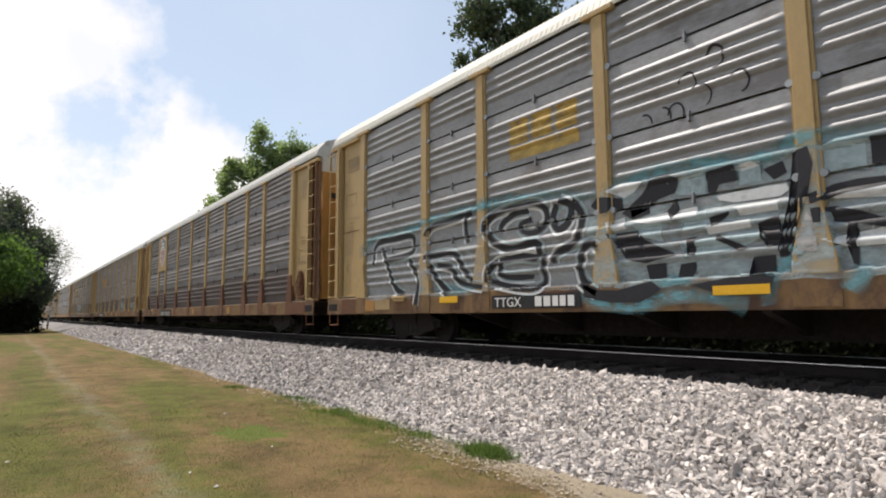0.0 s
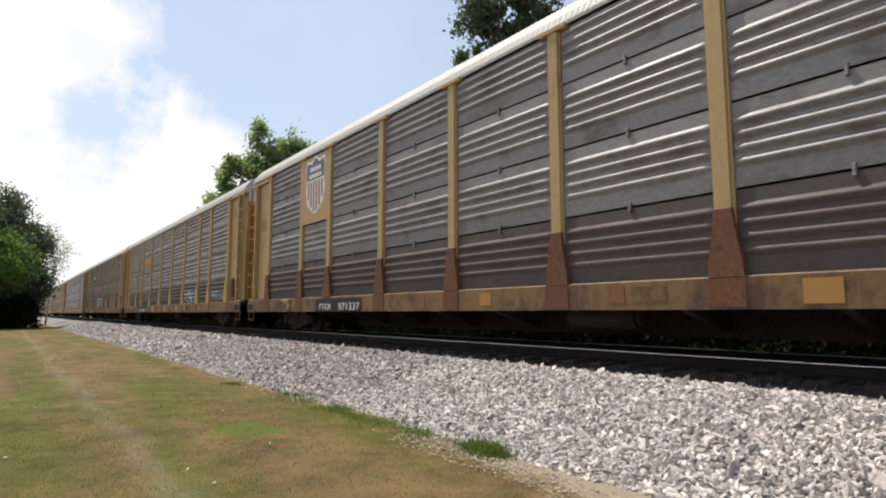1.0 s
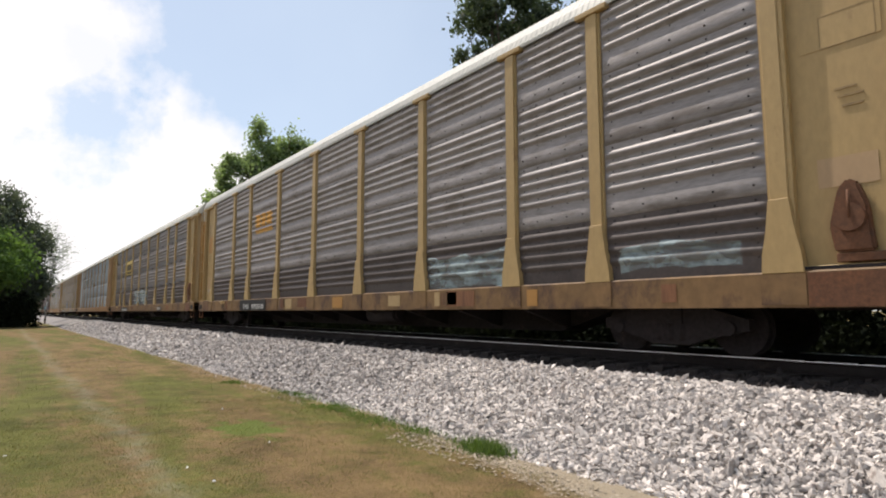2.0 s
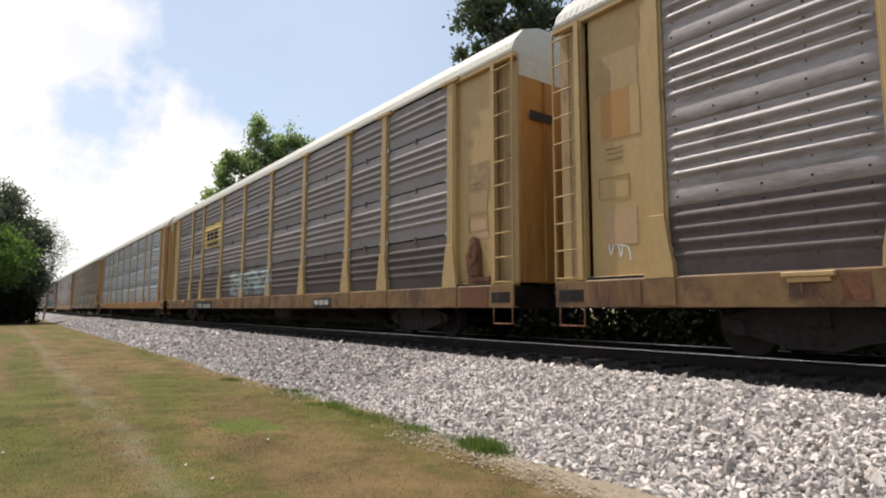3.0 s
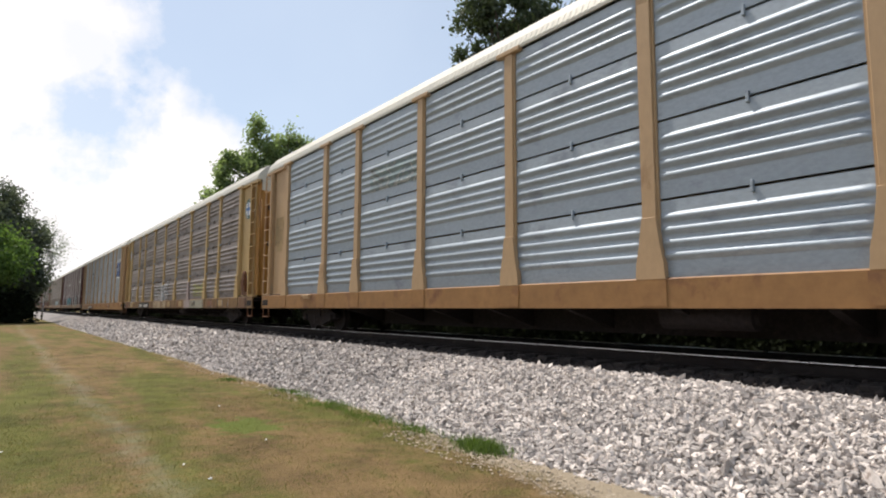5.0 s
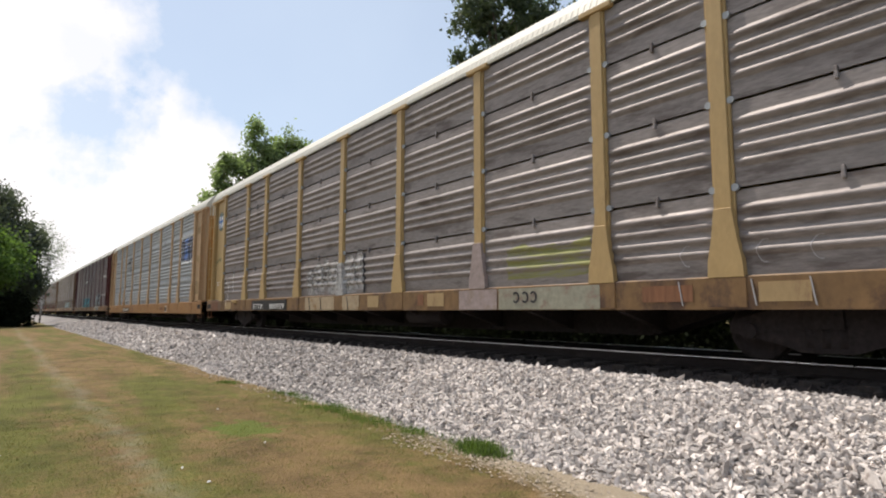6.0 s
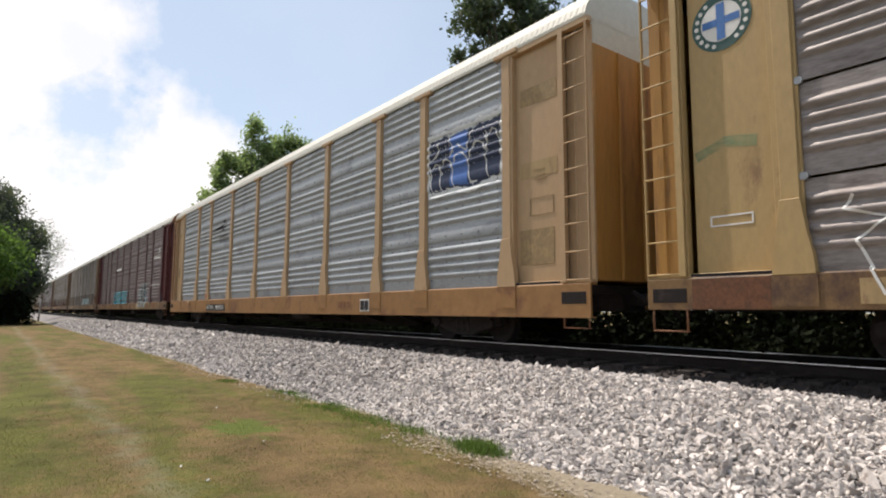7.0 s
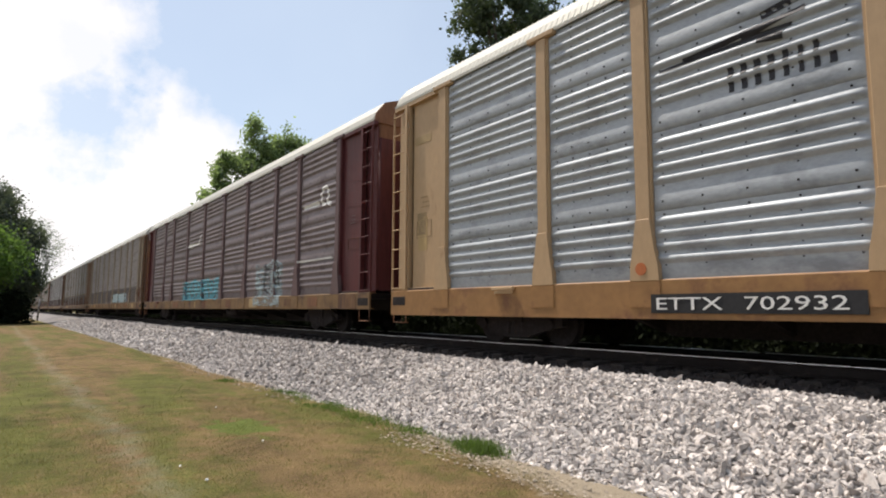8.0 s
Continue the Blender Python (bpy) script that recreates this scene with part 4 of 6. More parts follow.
    put("air_tank", shared("tank", tank_mesh), car, at=pose(0, 11.0, 0))
    return car, zs


def stencil(car, text, y_left, y_right, z0, z1, back=None, x=SIDE - 0.048):
    """White lettering on the sill between two places, and the dark panel behind it."""
    if back:
        bm = bmesh.new()
        ya, yb, za, zb = back
        plate(bm, [(ya, za), (yb, za), (yb, zb), (ya, zb)], SIDE - 0.042, SIDE - 0.018)
        part("number_panel", bm, M["sign_black"], car, "black panel behind the car number")
    me = letters(text, 1.0, M["white"])
    xs = [v.co.x for v in me.vertices]
    ys = [v.co.y for v in me.vertices]
    kx, ky = (y_left - y_right) / (max(xs) - min(xs)), (z1 - z0) / (max(ys) - min(ys))
    me.transform(Matrix.Diagonal((kx, ky, 1, 1)) @ Matrix.Translation((-min(xs), -min(ys), 0)))
    put("lettering", me, car, "white stencilled lettering", at=Matrix.Translation((x, y_left, z0)) @ READ)


CARS = []
def add(*a, **k):
    car, zs = build_car(*a, **k)
    CARS.append(car)
    return car, zs


def spray(car, name, strokes, key, style, zs, width, lift=0.006, label=""):
    for line in strokes:
        put(name, stroke_mesh(name, [line], M[key], style, zs, width, lift), car, label)


def area(car, name, y0, y1, low, high, key, style, zs, lift=0.004, label=""):
    put(name, fill_mesh(name, (y0, y1, low, high), M[key], style, zs, lift), car, label)


def arc(cy, cz, ry, rz, a0, a1, n=14):
    return [(cy + ry * math.cos(radians(a0 + (a1 - a0) * i / n)), cz + rz * math.sin(radians(a0 + (a1 - a0) * i / n))) for i in range(n + 1)]


def wavy(base, amp, freq, seed):
    return lambda y: base + amp * noise.noise(Vector((y * freq, seed, 0.0))) + 0.3 * amp * noise.noise(Vector((y * freq * 4, seed, 2.0)))


def flat_rect(car, name, y0, y1, z0, z1, key, x, label="", slant=0.0):
    bm = bmesh.new()
    plate(bm, [(y0, z0), (y1, z0), (y1 + slant, z1), (y0 + slant, z1)], x - 0.006, x + 0.004)
    return part(name, bm, M[key], car, label)


def frame_rect(car, name, y0, y1, z0, z1, key, x, w=0.012):
    bm = bmesh.new()
    for a, b, c, d in ((y0, y1, z0, z0 + w), (y0, y1, z1 - w, z1), (y0, y0 + w, z0 + w, z1 - w), (y1 - w, y1, z0 + w, z1 - w)):
        box(bm, x - 0.004, x + 0.004, a, b, c, d)
    return part(name, bm, M[key], car)


def disc(bm, x, cy, cz, r, n=28):
    plate(bm, [(cy + r * math.cos(2 * math.pi * i / n), cz + r * math.sin(2 * math.pi * i / n)) for i in range(n)], x - 0.004, x + 0.004)


PANEL_X = SIDE + 0.112       # plane of marks on the end panels


def data_boxes(car, far=False, seed=0, key="brown"):
    """Small stencilled boxes and worn lines on the flat end panels."""
    rr = random.Random(seed)

    def y_of(v):
        return LEN - v if far else v
    z = rr.choice((3.5, 2.3)) + rr.uniform(-0.2, 0.2)
    a, b = sorted((y_of(0.85), y_of(1.40)))
    frame_rect(car, "data_box", a, b, z, z + rr.uniform(0.22, 0.45), key, PANEL_X - 0.004, 0.008)
    for i in range(3):
        z = rr.uniform(1.4, 4.6)
        a, b = sorted((y_of(rr.uniform(0.74, 1.0)), y_of(rr.uniform(1.2, 1.70))))
        flat_rect(car, "repainted_patch", a, b, z, z + rr.uniform(0.15, 0.75), "maroon" if key == "rust" else rr.choice(("yellow_old", "tan", "yellow", "faint")), PANEL_X + 0.003 - 0.001 * i)
    for i in range(3):
        z = 2.9 + 0.10 * i + rr.uniform(-0.02, 0.02)
        a, b = sorted((y_of(0.98 + rr.uniform(0, 0.1)), y_of(1.22 + rr.uniform(0, 0.1))))
        flat_rect(car, "stencil_line", a, b, z, z + 0.022, "post_plum" if key == "rust" else "faint", PANEL_X - 0.004)


def door_marks(car, zs_):
    for z in zs_:
        bm = bmesh.new()
        box(bm, -1.05, -0.35, 0.002, 0.013, z, z + 0.17, 0.003)
        part("door_placard", bm, M["soot"], car, "black band on the end door")


def sill_marks(car, seed):
    rr = random.Random(seed)
    for a, b in ((0.64, 1.70), (LEN - 1.70, LEN - 0.64)):
        flat_rect(car, "sill_grime", a + rr.uniform(0, 0.1), b - rr.uniform(0, 0.3), SILL0 + 0.01, SILL1 - 0.03, rr.choice(("bay_rust", "rust", "bay_rust")), SIDE - 0.0245, "rust-stained sill end")
    y = 1.75
    while y < LEN - 2.6:
        y += rr.uniform(0.5, 1.9)
        w = rr.uniform(0.15, 0.9)
        if min(abs(y + w / 2 - p) for p in POSTS) > 0.26 + w / 2:
            flat_rect(car, "sill_patch", y, y + w, SILL0 + 0.05 + rr.uniform(0, 0.06), SILL1 - 0.05 - rr.uniform(0, 0.05), rr.choice(("rust", "brown", "rust", "orange", "yellow_old", "sill_yellow", "bay_rust", "brown")), SIDE - 0.022)


def poly_mesh(name, pts, mat, style, rows, lift):
    """A sprayed shape with a closed outline in (y, z) that follows the ridges."""
    ys = sorted({round(p[0], 3) for p in pts})
    cols = []
    for a, b in zip(ys, ys[1:]):
        n = max(1, int((b - a) / 0.05))
        cols += [a + (b - a) * (i + 0.001) / n for i in range(n)]
    cols.append(ys[-1] - 0.001)
    verts, faces, before = [], [], []
    k = 40
    for y in cols:
        cross = sorted(z0_ + (z1_ - z0_) * (y - y0_) / (y1_ - y0_) for (y0_, z0_), (y1_, z1_) in zip(pts, pts[1:] + pts[:1]) if (y0_ <= y) != (y1_ <= y))
        spans = []
        for lo, hi in zip(cross[::2], cross[1::2]):
            spans.append((lo, hi, len(verts)))
            for q in range(k + 1):
                z = lo + (hi - lo) * q / k
                verts.append((skin_x(style, rows, y, z) - lift, y, z))
        for lo, hi, at in spans:
            for lo2, hi2, at2 in before:
                if lo < hi2 and lo2 < hi:
                    faces += [(at2 + q, at + q, at + q + 1, at2 + q + 1) for q in range(k)]
                    break
        before = spans
    return raw_mesh(name, verts, faces, mat)


def shape(car, name, pts, key, zs, lift, label="", style="gap"):
    put(name, poly_mesh(name, pts, M[key], style, zs, lift), car, label)


def smooth_line(pts, n=4):
    """The same way with its corners rounded."""
    out = []
    for i in range(len(pts) - 1):
        p = [Vector(pts[max(0, min(len(pts) - 1, i + d))]) for d in (-1, 0, 1, 2)]
        for q in range(n):
            t = q / n
            out.append(tuple(0.5 * (2 * p[1] + (p[2] - p[0]) * t + (2 * p[0] - 5 * p[1] + 4 * p[2] - p[3]) * t * t + (3 * p[1] - p[0] - 3 * p[2] + p[3]) * t ** 3)))
    return out + [tuple(pts[-1])]


def beside(pts, off):
    out = []
    for i, p in enumerate(pts):
        d = (Vector(pts[min(i + 1, len(pts) - 1)]) - Vector(pts[max(i - 1, 0)])).normalized()
        out.append((p[0] - d.y * off, p[1] + d.x * off))
    return out


def halo(car, pts, wide=0.34):
    me = stroke_mesh("graffiti_haze", [smooth_line(pts)], M["mist_edge"], "gap", z0, wide, 0.0045, True)
    put("graffiti_haze", me, car, "soft teal edge of the graffiti")


def outlined(car, pts):
    """A black sprayed line with a white line along each side."""
    way = smooth_line(pts)
    put("graffiti_outline", stroke_mesh("graffiti_outline", [beside(way, 0.10)], M["spray_white"], "gap", z0, 0.05, 0.009), car, "white graffiti outline")
    put("graffiti_outline", stroke_mesh("graffiti_outline", [beside(way, -0.10)], M["spray_ice"], "gap", z0, 0.045, 0.008), car, "white graffiti outline")
    put("graffiti_line", stroke_mesh("graffiti_line", [way], M["soot"], "gap", z0, 0.125, 0.012), car, "black graffiti line")


# first car: teal, white and black lettering shapes sprayed along the lower half
c0, z0 = add("yellow autorack car with grey sheets and teal graffiti", "galv_dark", "yellow", "sill_yellow", "gap", clips=True, side_clips=True, bay="yellow_old")
rr0 = random.Random(8)
area(c0, "graffiti_base", 5.0, 18.3, wavy(1.0, 0.10, 0.9, 1.0), wavy(2.52, 0.20, 0.6, 2.0), "mist_ice", "gap", z0, 0.003, "thin pale spray haze of the graffiti")
area(c0, "graffiti_base", 18.3, 25.4, wavy(1.0, 0.10, 0.9, 1.0), wavy(2.25, 0.15, 0.7, 6.0), "mist_white", "gap", z0, 0.003, "thin pale spray haze of the graffiti")
halo(c0, [(17.93, 2.49), (17.43, 2.59), (16.88, 2.63), (16.22, 2.57), (15.65, 2.50), (15.35, 2.57), (15.13, 2.63), (14.78, 2.55), (14.51, 2.54), (14.29, 2.53)])
halo(c0, [(18.46, 0.98), (18.13, 0.82), (17.53, 0.73), (16.98, 0.83), (16.56, 0.86), (16.11, 0.79), (15.83, 0.68)])
halo(c0, [(15.57, 0.71), (15.59, 0.91), (15.47, 1.14), (15.31, 1.29), (15.17, 1.51)])
halo(c0, [(17.24, 0.86), (16.96, 1.04), (16.55, 1.06)])
halo(c0, [(25.71, 2.13), (25.12, 2.51), (23.55, 2.57), (22.65, 2.66), (21.27, 2.70), (20.59, 2.73), (19.26, 2.67), (18.40, 2.48), (18.06, 2.56)])
halo(c0, [(22.45, 1.13), (21.30, 1.12), (20.95, 1.18)])
halo(c0, [(14.73, 0.84), (14.66, 0.99), (14.57, 1.11)])
shape(c0, "graffiti_fill", [(16.72, 1.56), (15.64, 1.64), (15.67, 1.52), (16.00, 1.41), (16.65, 1.37)], "spray_ice", z0, 0.006, "pale blue graffiti fill")
shape(c0, "graffiti_fill", [(14.98, 2.50), (14.52, 2.48), (14.48, 2.13), (14.98, 2.19)], "spray_ice", z0, 0.006, "pale blue graffiti fill")
shape(c0, "graffiti_fill", [(16.90, 2.45), (16.30, 2.48), (16.34, 2.19), (16.73, 2.23)], "spray_ice", z0, 0.006, "pale blue graffiti fill")
shape(c0, "graffiti_fill", [(15.87, 2.49), (15.61, 2.48), (15.62, 2.23), (15.89, 2.22)], "spray_ice", z0, 0.006, "pale blue graffiti fill")
shape(c0, "graffiti_fill", [(16.70, 1.97), (16.26, 1.99), (16.33, 1.76), (16.67, 1.72)], "spray_ice", z0, 0.006, "pale blue graffiti fill")
shape(c0, "graffiti_fill", [(17.47, 1.90), (17.00, 1.91), (16.93, 1.59), (17.29, 1.71)], "spray_ice", z0, 0.006, "pale blue graffiti fill")
shape(c0, "graffiti_fill", [(15.40, 1.27), (15.21, 1.45), (15.08, 1.63), (15.05, 1.46), (15.19, 1.28)], "spray_ice", z0, 0.006, "pale blue graffiti fill")
shape(c0, "graffiti_highlight", [(16.19, 2.13), (15.34, 2.19), (15.31, 2.06), (15.42, 2.00), (15.96, 2.01), (16.16, 2.07)], "spray_white", z0, 0.009, "white graffiti highlight")
shape(c0, "graffiti_highlight", [(15.98, 1.95), (15.41, 1.95), (15.45, 1.84), (15.90, 1.83)], "spray_white", z0, 0.009, "white graffiti highlight")
shape(c0, "graffiti_highlight", [(15.29, 1.33), (15.17, 1.60), (15.11, 1.77), (15.03, 1.58), (15.01, 1.30)], "mist_worn", z0, 0.009, "white graffiti highlight")
shape(c0, "graffiti_highlight", [(17.58, 1.98), (16.39, 2.04), (16.46, 1.91), (17.19, 1.89)], "spray_white", z0, 0.009, "white graffiti highlight")
shape(c0, "graffiti_highlight", [(14.98, 1.96), (14.33, 1.95), (14.34, 1.82), (14.83, 1.87)], "spray_white", z0, 0.009, "white graffiti highlight")
shape(c0, "graffiti_highlight", [(14.99, 1.43), (14.37, 1.51), (14.38, 1.32), (14.76, 1.33)], "spray_white", z0, 0.009, "white graffiti highlight")
shape(c0, "graffiti_highlight", [(16.00, 2.45), (15.72, 2.49), (15.62, 2.42), (15.86, 2.39)], "spray_white", z0, 0.009, "white graffiti highlight")
shape(c0, "graffiti_highlight", [(17.92, 2.00), (17.61, 2.05), (17.57, 1.87), (17.87, 1.85)], "spray_white", z0, 0.009, "white graffiti highlight")
shape(c0, "graffiti_highlight", [(16.35, 1.74), (15.76, 1.77), (15.77, 1.67), (16.32, 1.64)], "spray_white", z0, 0.009, "white graffiti highlight")
shape(c0, "graffiti_highlight", [(17.90, 2.48), (17.63, 2.57), (17.25, 2.52), (17.44, 2.40), (17.60, 2.34)], "spray_white", z0, 0.009, "white graffiti highlight")
shape(c0, "graffiti_letter", [(18.23, 2.31), (18.12, 2.43), (17.65, 2.35), (17.57, 2.17), (18.07, 2.15)], "soot", z0, 0.012, "black graffiti letter shape")
shape(c0, "graffiti_letter", [(17.66, 2.11), (17.30, 2.34), (17.15, 2.52), (16.88, 2.56), (16.70, 2.46), (16.77, 2.28), (17.03, 2.23), (17.22, 2.10), (17.51, 2.01)], "soot", z0, 0.012, "black graffiti letter shape")
shape(c0, "graffiti_letter", [(16.30, 2.47), (15.93, 2.50), (15.90, 2.29), (16.15, 2.28), (16.21, 2.17), (16.35, 2.17)], "soot", z0, 0.012, "black graffiti letter shape")
shape(c0, "graffiti_letter", [(17.90, 1.82), (17.38, 1.82), (17.27, 1.67), (17.02, 1.54), (16.79, 1.42), (17.26, 1.33), (17.59, 1.41), (17.73, 1.59)], "soot", z0, 0.012, "black graffiti letter shape")
shape(c0, "graffiti_letter", [(17.28, 1.30), (16.93, 1.32), (16.96, 1.11), (17.23, 1.09)], "soot", z0, 0.012, "black graffiti letter shape")
shape(c0, "graffiti_letter", [(15.52, 1.26), (15.41, 1.64), (15.31, 1.96), (15.31, 2.30), (15.23, 2.48), (15.06, 2.52), (15.02, 2.31), (15.10, 1.93), (15.17, 1.74), (15.25, 1.49), (15.36, 1.28)], "soot", z0, 0.012, "black graffiti letter shape")
shape(c0, "graffiti_letter", [(15.59, 2.36), (15.36, 2.42), (15.32, 2.27), (15.47, 2.21)], "soot", z0, 0.012, "black graffiti letter shape")
shape(c0, "graffiti_letter", [(16.55, 0.99), (16.02, 1.06), (15.49, 1.05), (15.60, 0.83), (16.03, 0.83), (16.32, 0.90)], "soot", z0, 0.012, "black graffiti letter shape")
shape(c0, "graffiti_letter", [(18.45, 1.13), (18.13, 0.98), (17.71, 0.96), (17.14, 1.07), (16.99, 0.94), (17.34, 0.77), (17.82, 0.78), (18.35, 0.88)], "soot", z0, 0.012, "black graffiti letter shape")
shape(c0, "graffiti_letter", [(15.11, 1.95), (14.85, 2.04), (14.60, 2.06), (14.33, 2.04), (14.33, 1.94), (14.72, 1.92), (15.06, 1.84)], "soot", z0, 0.012, "black graffiti letter shape")
shape(c0, "graffiti_letter", [(14.73, 1.58), (14.60, 1.60), (14.67, 1.30), (14.64, 1.11), (14.72, 1.14), (14.76, 1.37)], "soot", z0, 0.012, "black graffiti letter shape")
shape(c0, "graffiti_letter", [(15.07, 1.79), (14.84, 1.79), (14.58, 1.69), (14.36, 1.58), (14.37, 1.49), (14.64, 1.57), (14.91, 1.63), (15.05, 1.62)], "soot", z0, 0.012, "black graffiti letter shape")
shape(c0, "graffiti_letter", [(14.54, 2.49), (14.29, 2.47), (14.32, 2.16), (14.47, 2.15)], "soot", z0, 0.012, "black graffiti letter shape")
shape(c0, "graffiti_letter", [(15.68, 1.70), (15.43, 1.78), (15.42, 1.42), (15.59, 1.41), (15.66, 1.53)], "soot", z0, 0.012, "black graffiti letter shape")
shape(c0, "graffiti_letter", [(15.77, 1.30), (15.45, 1.31), (15.51, 1.07), (15.79, 1.06)], "soot", z0, 0.012, "black graffiti letter shape")
shape(c0, "graffiti_letter", [(16.63, 1.62), (16.48, 1.64), (16.51, 1.38), (16.62, 1.39)], "soot", z0, 0.012, "black graffiti letter shape")
shape(c0, "graffiti_letter", [(17.51, 2.14), (17.19, 2.18), (17.18, 2.04), (17.48, 2.00)], "soot", z0, 0.012, "black graffiti letter shape")
shape(c0, "graffiti_letter", [(16.91, 2.03), (16.76, 2.19), (16.72, 2.02), (16.83, 1.88)], "soot", z0, 0.012, "black graffiti letter shape")
shape(c0, "graffiti_letter", [(16.30, 1.86), (15.96, 1.91), (16.15, 1.79), (16.26, 1.73)], "soot", z0, 0.012, "black graffiti letter shape")
shape(c0, "graffiti_letter", [(16.20, 1.63), (15.82, 1.42), (15.93, 1.39), (16.22, 1.56)], "soot", z0, 0.012, "black graffiti letter shape")
shape(c0, "graffiti_letter", [(16.74, 1.28), (16.45, 1.30), (16.58, 1.10), (16.79, 1.10)], "soot", z0, 0.012, "black graffiti letter shape")
outlined(c0, [(25.03, 1.86), (25.06, 2.22), (24.78, 2.40), (24.05, 2.41), (23.36, 2.41), (23.25, 2.24), (23.36, 2.02), (24.04, 1.95), (24.56, 1.94)])
outlined(c0, [(24.67, 2.25), (24.30, 1.67), (24.04, 1.25), (23.65, 1.08)])
outlined(c0, [(23.43, 1.87), (23.14, 1.53), (22.98, 1.31), (23.07, 0.84)])
outlined(c0, [(22.76, 2.34), (22.54, 2.52), (22.03, 2.56), (21.55, 2.59), (21.18, 2.62)])
outlined(c0, [(21.27, 2.61), (21.39, 2.40), (21.32, 2.05)])
outlined(c0, [(22.76, 1.88), (22.04, 1.90), (21.69, 1.83), (21.47, 1.55), (21.19, 1.28)])
outlined(c0, [(22.61, 1.68), (22.28, 1.30), (21.93, 1.05)])
outlined(c0, [(20.76, 2.19), (20.73, 2.37), (20.43, 2.51), (19.82, 2.56), (19.40, 2.54), (19.19, 2.39), (19.20, 2.17), (19.48, 2.04), (19.76, 2.09), (19.82, 2.23), (19.54, 2.28)])
outlined(c0, [(20.36, 2.16), (20.28, 2.31), (19.97, 2.43), (19.60, 2.43)])
outlined(c0, [(20.73, 2.18), (20.51, 1.96), (20.06, 1.80), (19.49, 1.86), (19.35, 1.74), (19.43, 1.59), (19.85, 1.64), (20.45, 1.58), (20.65, 1.44), (20.69, 1.22)])
outlined(c0, [(20.69, 1.26), (20.16, 1.14), (19.52, 1.06), (19.25, 1.15), (19.28, 1.45), (19.22, 1.63)])
outlined(c0, [(20.30, 1.60), (20.37, 1.37), (20.08, 1.28), (19.51, 1.27)])
outlined(c0, [(18.94, 2.45), (19.04, 2.24), (18.96, 2.04), (18.77, 2.07), (18.64, 2.24), (18.66, 2.41), (18.88, 2.51)])
outlined(c0, [(18.60, 2.45), (18.42, 2.20), (18.47, 1.93), (18.60, 1.75), (18.97, 1.61), (19.04, 1.47)])
outlined(c0, [(18.47, 1.37), (18.40, 1.64), (18.23, 1.73), (18.08, 1.62)])
outlined(c0, [(18.49, 1.39), (18.41, 1.13), (18.11, 0.93)])
outlined(c0, [(22.34, 1.67), (21.85, 1.57), (21.57, 1.27), (20.79, 1.14)])
for dy in (4.6, 8.0):
    shape(c0, "graffiti_letter", [(14.9 - dy, 1.0), (14.6 - dy, 1.7), (14.75 - dy, 2.4), (14.3 - dy, 2.5), (14.15 - dy, 1.8), (14.5 - dy, 1.0)], "soot", z0, 0.012, "black graffiti letter shape")
    shape(c0, "graffiti_letter", [(13.9 - dy, 2.1), (13.1 - dy, 2.35), (12.7 - dy, 2.0), (13.2 - dy, 1.9), (13.8 - dy, 1.8)], "soot", z0, 0.012, "black graffiti letter shape")
    shape(c0, "graffiti_letter", [(13.8 - dy, 1.5), (13.0 - dy, 1.1), (12.4 - dy, 1.3), (12.6 - dy, 1.5), (13.1 - dy, 1.4)], "soot", z0, 0.012, "black graffiti letter shape")
    shape(c0, "graffiti_highlight", [(13.9 - dy, 1.75), (12.8 - dy, 1.8), (12.8 - dy, 1.6), (13.8 - dy, 1.55)], "spray_white", z0, 0.009, "white graffiti highlight")
area(c0, "railroad_sign", 18.42, 20.08, lambda y: 3.42, lambda y: 3.66, "mist_gold", "gap", z0, 0.006, "golden bar of a worn railroad sign")
for a, b in ((19.58, 20.04), (19.0, 19.48), (18.44, 18.90)):
    area(c0, "railroad_sign", a, b, lambda y: 3.72, lambda y: 4.16, "mist_gold", "gap", z0, 0.007, "golden block of a worn railroad sign")
stencil(c0, "TTGX", 20.43, 19.74, 0.75, 0.92, (18.42, 20.52, 0.72, 0.96))
for a, b in ((19.25, 19.40), (19.05, 19.20), (18.88, 19.0), (18.72, 18.84), (18.54, 18.67)):
    flat_rect(c0, "number_bar", a, b, 0.75, 0.92, "white", SIDE - 0.05)
flat_rect(c0, "reflector", 21.55, 22.15, 0.86, 0.99, "reflector", SIDE - 0.05, "amber reflector strip")
flat_rect(c0, "reflector", 15.55, 16.25, 0.84, 0.96, "reflector", SIDE - 0.06, "amber reflector strip")
spray(c0, "chalk_mark", [arc(y, 3.6 + rr0.uniform(-0.4, 0.4), 0.12, 0.15, rr0.uniform(0, 90), rr0.uniform(200, 330)) for y in (16.9, 16.5, 16.1, 15.8, 17.2, 16.7, 16.3)], "soot", "gap", z0, 0.035, 0.006)

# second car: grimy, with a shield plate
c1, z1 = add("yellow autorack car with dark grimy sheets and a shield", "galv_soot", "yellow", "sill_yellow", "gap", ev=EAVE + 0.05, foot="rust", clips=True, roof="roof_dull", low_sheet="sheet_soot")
flat_rect(c1, "shield_plate", 20.97, 22.70, 3.32, 5.36, "yellow", SIDE + 0.012, "yellow plate behind the shield")


